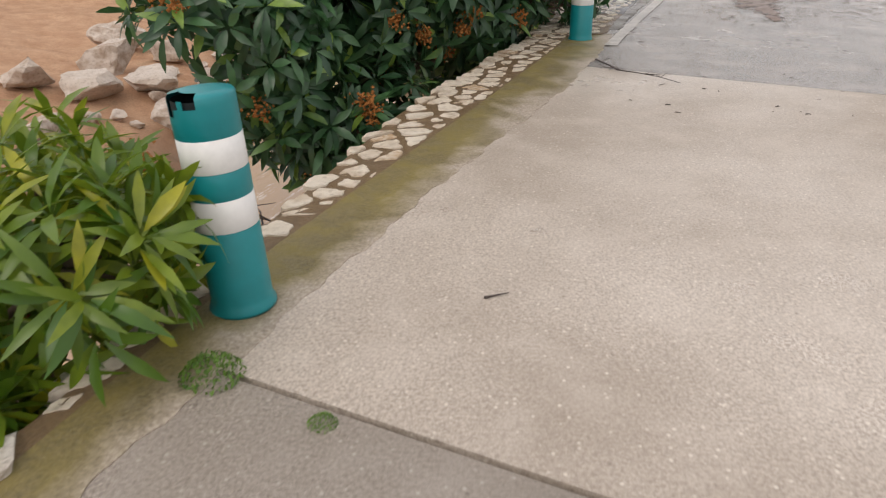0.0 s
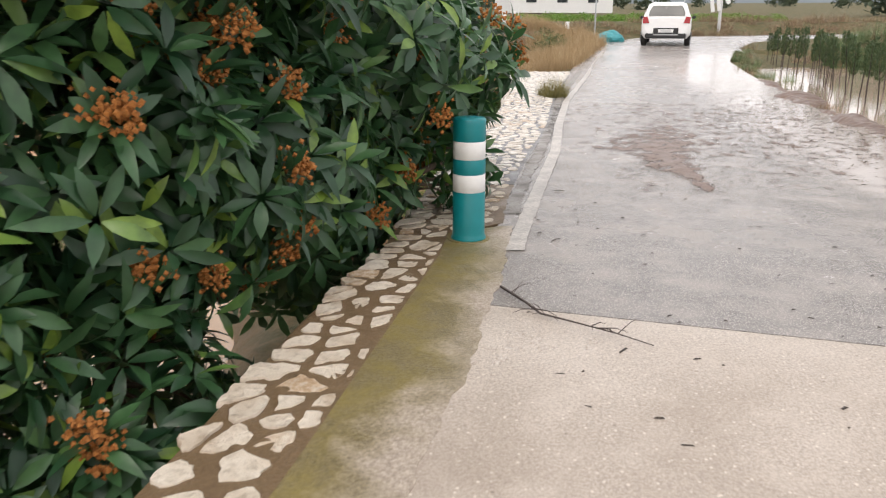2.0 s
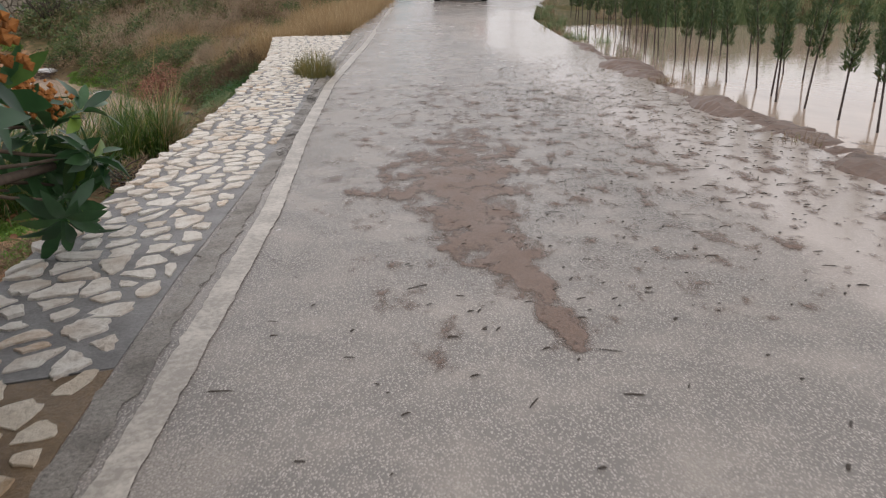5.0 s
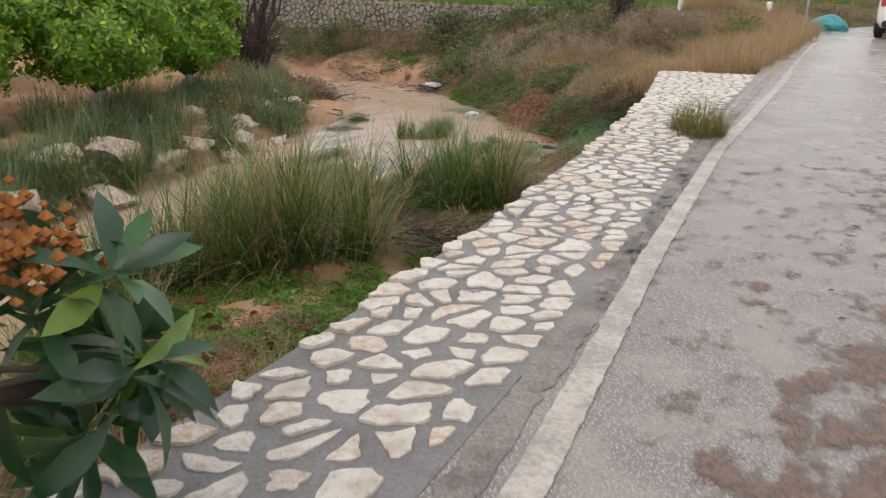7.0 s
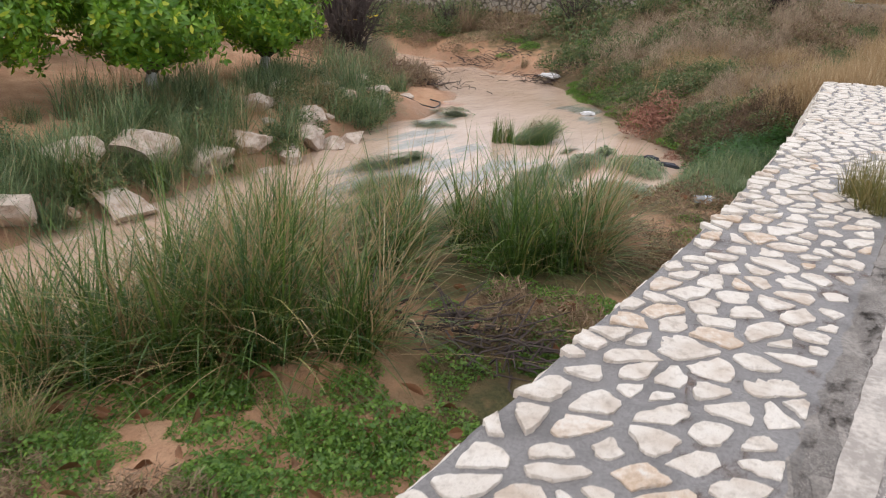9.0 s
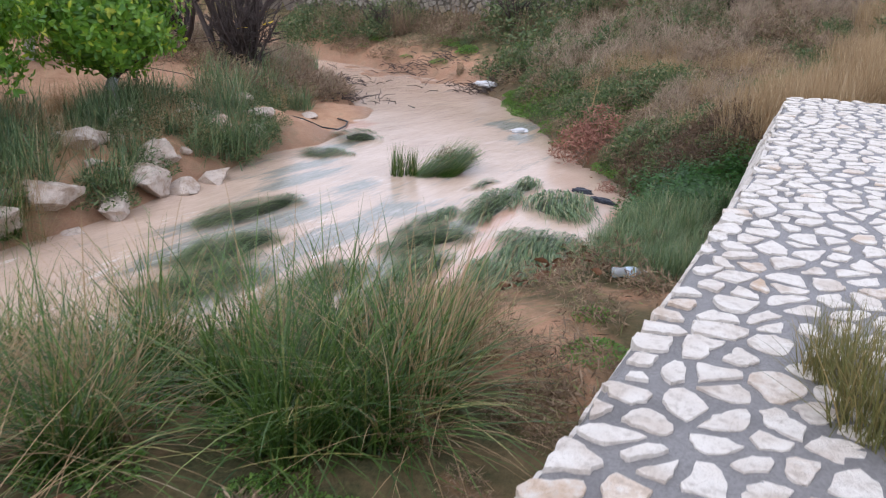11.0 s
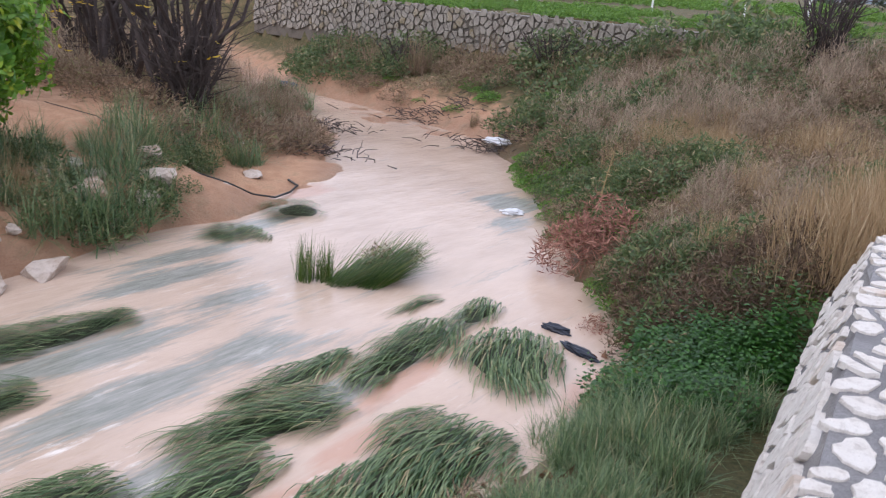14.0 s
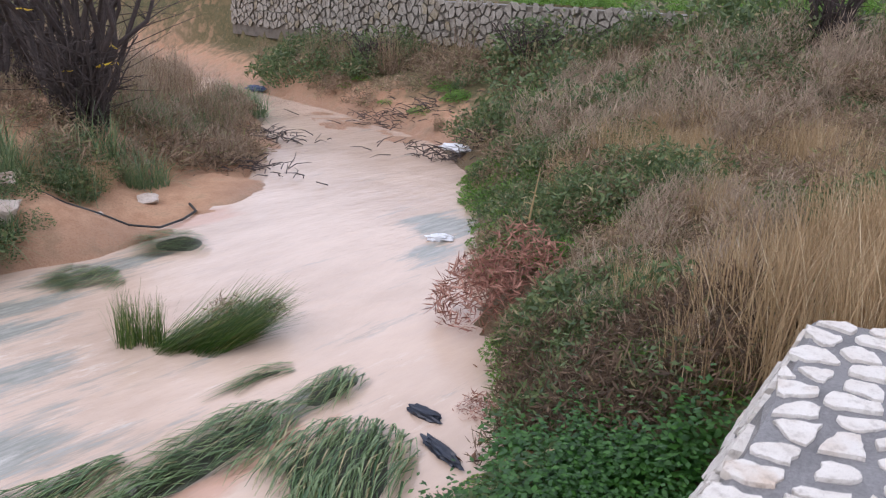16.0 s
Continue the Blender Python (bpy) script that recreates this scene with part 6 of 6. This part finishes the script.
def tarp():
    rng = random.Random(2)
    bm = bmesh.new()
    bmesh.ops.create_icosphere(bm, subdivisions=3, radius=1)
    for v in bm.verts:
        k = 1 + 0.16 * math.sin(v.co.x * 4 + 1) * math.cos(v.co.y * 5) + rng.gauss(0, 0.03)
        v.co = Vector((v.co.x * 0.55 * k, v.co.y * 0.45 * k, max(v.co.z, -0.25) * 0.34 * k))
    tagged(part("tarpaulin", bm, plain("teal_tarp", (0.04, 0.30, 0.33), 0.5, 0, 0.35, 8), None, m=pose(9.35, 28.9, put_on(9.35, 28.9) + 0.1)), "crumpled teal tarpaulin heap on the verge", "tarpaulin")


tarp()


# ---- small things in the gully ----
def bottle():
    root = new("bottle")
    root.matrix_basis = pose(2.1, 14.7, put_on(2.1, 14.7) + 0.07, 0, 88, 20)
    bm = bmesh.new()
    lathe(bm, [(0, 0), (0.042, 0.002), (0.045, 0.02), (0.044, 0.09), (0.041, 0.1), (0.045, 0.115), (0.045, 0.19), (0.03, 0.235), (0.015, 0.26), (0.015, 0.285), (0, 0.286)], 18)
    k = Mat("clear_plastic", 0.08)
    k.b.inputs["Transmission Weight"].default_value = 0.7
    part("flask", bm, k.done((0.82, 0.88, 0.92)), root, "clear crumpled plastic", True)
    bm = bmesh.new()
    lathe(bm, [(0.0462, 0.115), (0.0464, 0.12), (0.0464, 0.185), (0.0462, 0.19)], 18)
    part("wrapper", bm, plain("pale_blue_wrapper", (0.55, 0.68, 0.80), 0.4), root, "pale blue wrapper", True)
    bm = bmesh.new()
    lathe(bm, [(0.0, 0.292), (0.017, 0.29), (0.0175, 0.272), (0.0152, 0.27)], 14)
    part("cap", bm, M_WHITEP, root)
    tagged(root, "empty clear plastic bottle lying on the bank", "bottle")


bottle()


def crumple(name, x, y, z, sx, sy, sz, mat, label, category, seed, turn=0):
    rng = random.Random(seed)
    bm = bmesh.new()
    bmesh.ops.create_icosphere(bm, subdivisions=3, radius=1)
    for v in bm.verts:
        n = noise.noise(v.co * 2.3 + Vector((seed, 0, 0)))
        v.co = v.co * (1 + 0.45 * n + rng.gauss(0, 0.03))
        v.co = Vector((v.co.x * sx, v.co.y * sy, v.co.z * sz))
    return tagged(part(name, bm, mat, None, m=pose(x, y, z, 0, 0, turn)), label, category)


M_NAVY = plain("wet_dark_cloth", (0.012, 0.018, 0.035), 0.4, 0, 0.4, 15)
crumple("rag", 1.62, 18.5, WATER_Z + 0.02, 0.2, 0.05, 0.045, M_NAVY, "soaked dark blue rag caught at the water's edge", "rag", 1, -28)
crumple("rag", 1.30, 18.85, WATER_Z + 0.02, 0.15, 0.05, 0.04, M_NAVY, "strip of soaked dark blue cloth", "rag", 2, -10)
crumple("rag", -9.9, 30.6, WATER_Z + 0.1, 0.3, 0.12, 0.08, plain("blue_sheet", (0.03, 0.05, 0.14), 0.5), "crumpled blue sheet on the far shore", "sheet", 3)
M_BAG = plain("white_plastic_bag", (0.72, 0.73, 0.75), 0.35, 0, 0.15, 12)
crumple("plastic_bag", -0.35, 22.35, WATER_Z + 0.03, 0.16, 0.07, 0.05, M_BAG, "crumpled whitish plastic bag at the waterline", "bag", 4, 30)
crumple("plastic_bag", -2.05, 26.3, put_on(-2.05, 26.3) + 0.18, 0.28, 0.1, 0.07, M_BAG, "pale plastic scrap on a heap of brushwood", "bag", 5)
M_DEADLEAF = plain("fallen_leaf_brown", (0.22, 0.10, 0.045), 0.7, 0, 0.4, 20)


def leaf_litter():
    rng = random.Random(14)
    s = Soup()
    spots = [(rng.gauss(1.5, 0.35), rng.gauss(15.4, 0.5)) for _ in range(130)] + [(rng.gauss(1.9, 0.5), rng.gauss(18.6, 0.7)) for _ in range(60)] + [(rng.uniform(-1, 1.6), rng.uniform(7, 11)) for _ in range(120)]
    for x, y in spots:
        if x > float(X_OUT(y)) - 0.1 and y < 18.3:
            continue
        rosette(s, (x, y, put_on(x, y) + rng.uniform(0.02, 0.12)), (rng.gauss(0, 1), rng.gauss(0, 1), 0.4), rng, 0.11, 0.06, 1, (40, 90))
    tagged(new("fallen_leaves", s.mesh("fallen_leaves", M_DEADLEAF)), "brown fallen leaves on the gully floor", "leaves", kind="stuff")


leaf_litter()
HOSE = ((-3.75, 21.85), (-3.45, 21.65), (-3.33, 21.3), (-3.3, 20.9), (-3.45, 20.6), (-3.7, 20.4), (-4.1, 20.3), (-4.5, 20.28), (-5.3, 20.36), (-6.1, 20.5), (-7.0, 20.4))
twig("hose", [(x, y, max(put_on(x, y), WATER_Z) + 0.03) for x, y in HOSE], 0.018, "black irrigation hose lying across the silt", M_BLACK)
twig("hose", [(-4.6, 16.9, put_on(-4.6, 16.9) + 0.03), (-5.2, 16.2, put_on(-5.2, 16.2) + 0.03), (-5.5, 14.5, put_on(-5.5, 14.5) + 0.03), (-6.2, 12.5, put_on(-6.2, 12.5) + 0.03)], 0.016, "black irrigation hose along the orange trees", M_BLACK)
twig("dry_stalk", [(0.95, 21.6, put_on(0.95, 21.6)), (1.0, 21.62, put_on(0.95, 21.6) + 0.45), (1.08, 21.6, put_on(0.95, 21.6) + 0.95)], 0.018, "tall dry mullein stalk", plain("straw_stalk", (0.42, 0.31, 0.15), 0.8), 8)
twig("dead_branch", [(-1.6, -1.2, -1.5), (-1.35, -1.6, -1.42), (-1.0, -1.9, -1.46), (-0.9, -2.3, -1.4)], 0.015, "dead branch in brown floodwater", extra=12)
twig("dead_branch", [(-1.9, -0.2, -1.5), (-1.5, -0.5, -1.45), (-1.1, -0.9, -1.4), (-0.8, -1.2, -1.3)], 0.012, "dead branch below the loquat tree", extra=12, seed=5)


def brush_heap(x, y, w, n, seed, label, long=1.0):
    rng = random.Random(seed)
    root = new("brushwood")
    root.location = (x, y, max(put_on(x, y), WATER_Z))
    for _ in range(n):
        px, py = x + rng.gauss(0, w), y + rng.gauss(0, w * 0.4)
        a = rng.uniform(0, 6.28)
        p = Vector((px - x, py - y, max(put_on(px, py), WATER_Z) + rng.uniform(0.0, 0.16) * long - root.location.z))
        d = Vector((math.cos(a), math.sin(a), rng.uniform(-0.1, 0.5))) * rng.uniform(0.12, 0.4) * long
        k = Vector((rng.gauss(0, 0.04), rng.gauss(0, 0.04), 0.03)) * long
        bm = bmesh.new()
        tube(bm, [p, p + d * 0.5 + k, p + d], [0.009, 0.007, 0.003], 4)
        part("twig", bm, M_DARKBARK, root)
    tagged(root, label, "brushwood", group="flood brushwood")


brush_heap(-1.75, -0.1, 0.45, 110, 6, "tangle of bare dead branches in brown floodwater", 1.7)
brush_heap(-2.2, 0.6, 0.4, 70, 7, "dead branches stranded below the loquat tree", 1.6)
brush_heap(-2.2, 26.3, 0.5, 120, 1, "heap of dark flood-borne brushwood on the shore")
brush_heap(-4.3, 28.4, 0.7, 120, 2, "dark brushwood stranded along the shore")
brush_heap(-5.6, 25.9, 0.5, 90, 3, "brushwood and dead stalks on the silt spit")
brush_heap(0.95, 10.2, 0.35, 110, 4, "dark tangle of dead stalks below the wall")
brush_heap(-4.3, 23.8, 0.4, 60, 5, "dead stalks on the red silt")


# ---- distance ----
def far_hills():
    rng = random.Random(41)
    v, f = [], []
    n = 240
    for i in range(n + 1):
        a = 2 * math.pi * i / n
        h = 26 + 9 * math.sin(a * 5 + 1) + 5 * math.sin(a * 13) + rng.uniform(-1.2, 1.2)
        for r, z in ((640, -5), (720, h * 0.6), (800, h), (1200, -10)):
            v.append((r * math.sin(a), r * math.cos(a), z))
    for i in range(n):
        for j in range(3):
            f.append((4 * i + j, 4 * (i + 1) + j, 4 * (i + 1) + j + 1, 4 * i + j + 1))
    # the hills' haze is part of their blue-grey base colour
    tagged(new("backdrop", mesh("backdrop", v, f, plain("hazy_hill", (0.14, 0.17, 0.19), 0.95, 0, 0.25, 0.05), True)), "low hazy blue-green wooded hills", "hills", kind="structure")


far_hills()
# leaf colour lightened to paint in the haze of distance
M_FARLEAF = leaf_mat("hazed_far_leaf", (0.05, 0.075, 0.05), (0.10, 0.125, 0.075), None, 0.7, 0.15)


def far_woods(name, spots, label):
    rng = random.Random(55)
    s = Soup()
    for x, y, h in spots:
        z = put_on(x, y)
        for _ in range(90):
            d = Vector((rng.gauss(0, 1), rng.gauss(0, 1), rng.gauss(0, 1))).normalized()
            k = rng.uniform(0.5, 1.1)
            p = Vector((x + d.x * h * 0.45 * k, y + d.y * h * 0.45 * k, z + h * 0.46 + d.z * h * 0.46 * k))
            rosette(s, p, d, rng, h * 0.13, h * 0.08, 3, (20, 100))
    tagged(new(name, s.mesh(name, M_FARLEAF)), label, "trees", kind="stuff")


rw = random.Random(8)
far_woods("far_woods", [(rw.uniform(-90, 190), 150 + rw.uniform(0, 90), rw.uniform(3.5, 6.5)) for _ in range(70)] + [(rw.uniform(45, 100), 62 + rw.uniform(0, 20), rw.uniform(4, 6.5)) for _ in range(26)]
          + [(-30 - rw.uniform(0, 40), rw.uniform(0, 70), rw.uniform(3, 5)) for _ in range(50)], "dark distant trees and scrub along the fields")
cover("vineyard", HERB, [(x + RG.uniform(-0.3, 0.3), y, RG.uniform(3, 5)) for y in range(52, 70, 3) for x in range(-20, 30, 2)], M_HERB, "rows of low green crops in the far field")


def farmhouse(x, y, w, d, h, turn):
    root = new("farm_building")
    root.matrix_basis = pose(x, y, put_on(x, y), 0, 0, turn)
    bm = bmesh.new()
    box(bm, w, d, h, (0, 0, h / 2))
    part("wall", bm, M_WHITEP, root, "whitewashed wall")
    bm = bmesh.new()
    box(bm, w + 0.6, d + 0.6, 0.3, (0, 0, h + 0.15), 0.05)
    part("roof", bm, plain("pale_roof", (0.5, 0.47, 0.44), 0.8), root)
    for k in (-0.3, 0, 0.3):
        bm = bmesh.new()
        box(bm, w * 0.1, 0.12, h * 0.3, (w * k, -d / 2, h * 0.5), 0.01)
        part("window", bm, M_GLASS, root)
    tagged(root, "long white farm building in the distance", "building")


farmhouse(26, 118, 16, 8, 4.2, 8)

# ---- stone pieces ----
old_wall()

stone_wall("wall_far", 3.6, END_Y, 0.168, 0.030, M_MORTAR, "low wall topped with pale limestone crazy paving in grey mortar", (5, 12.5), 3, 0.009, M_STONE)
stone_wall("wall_near", -9, 3.585, 0.165, 0.030, M_MORTAR_OLD, "low wall topped with pale limestone slabs in brown mortar", (-5, 3.6), 4, 0.006, M_STONE_WARM)
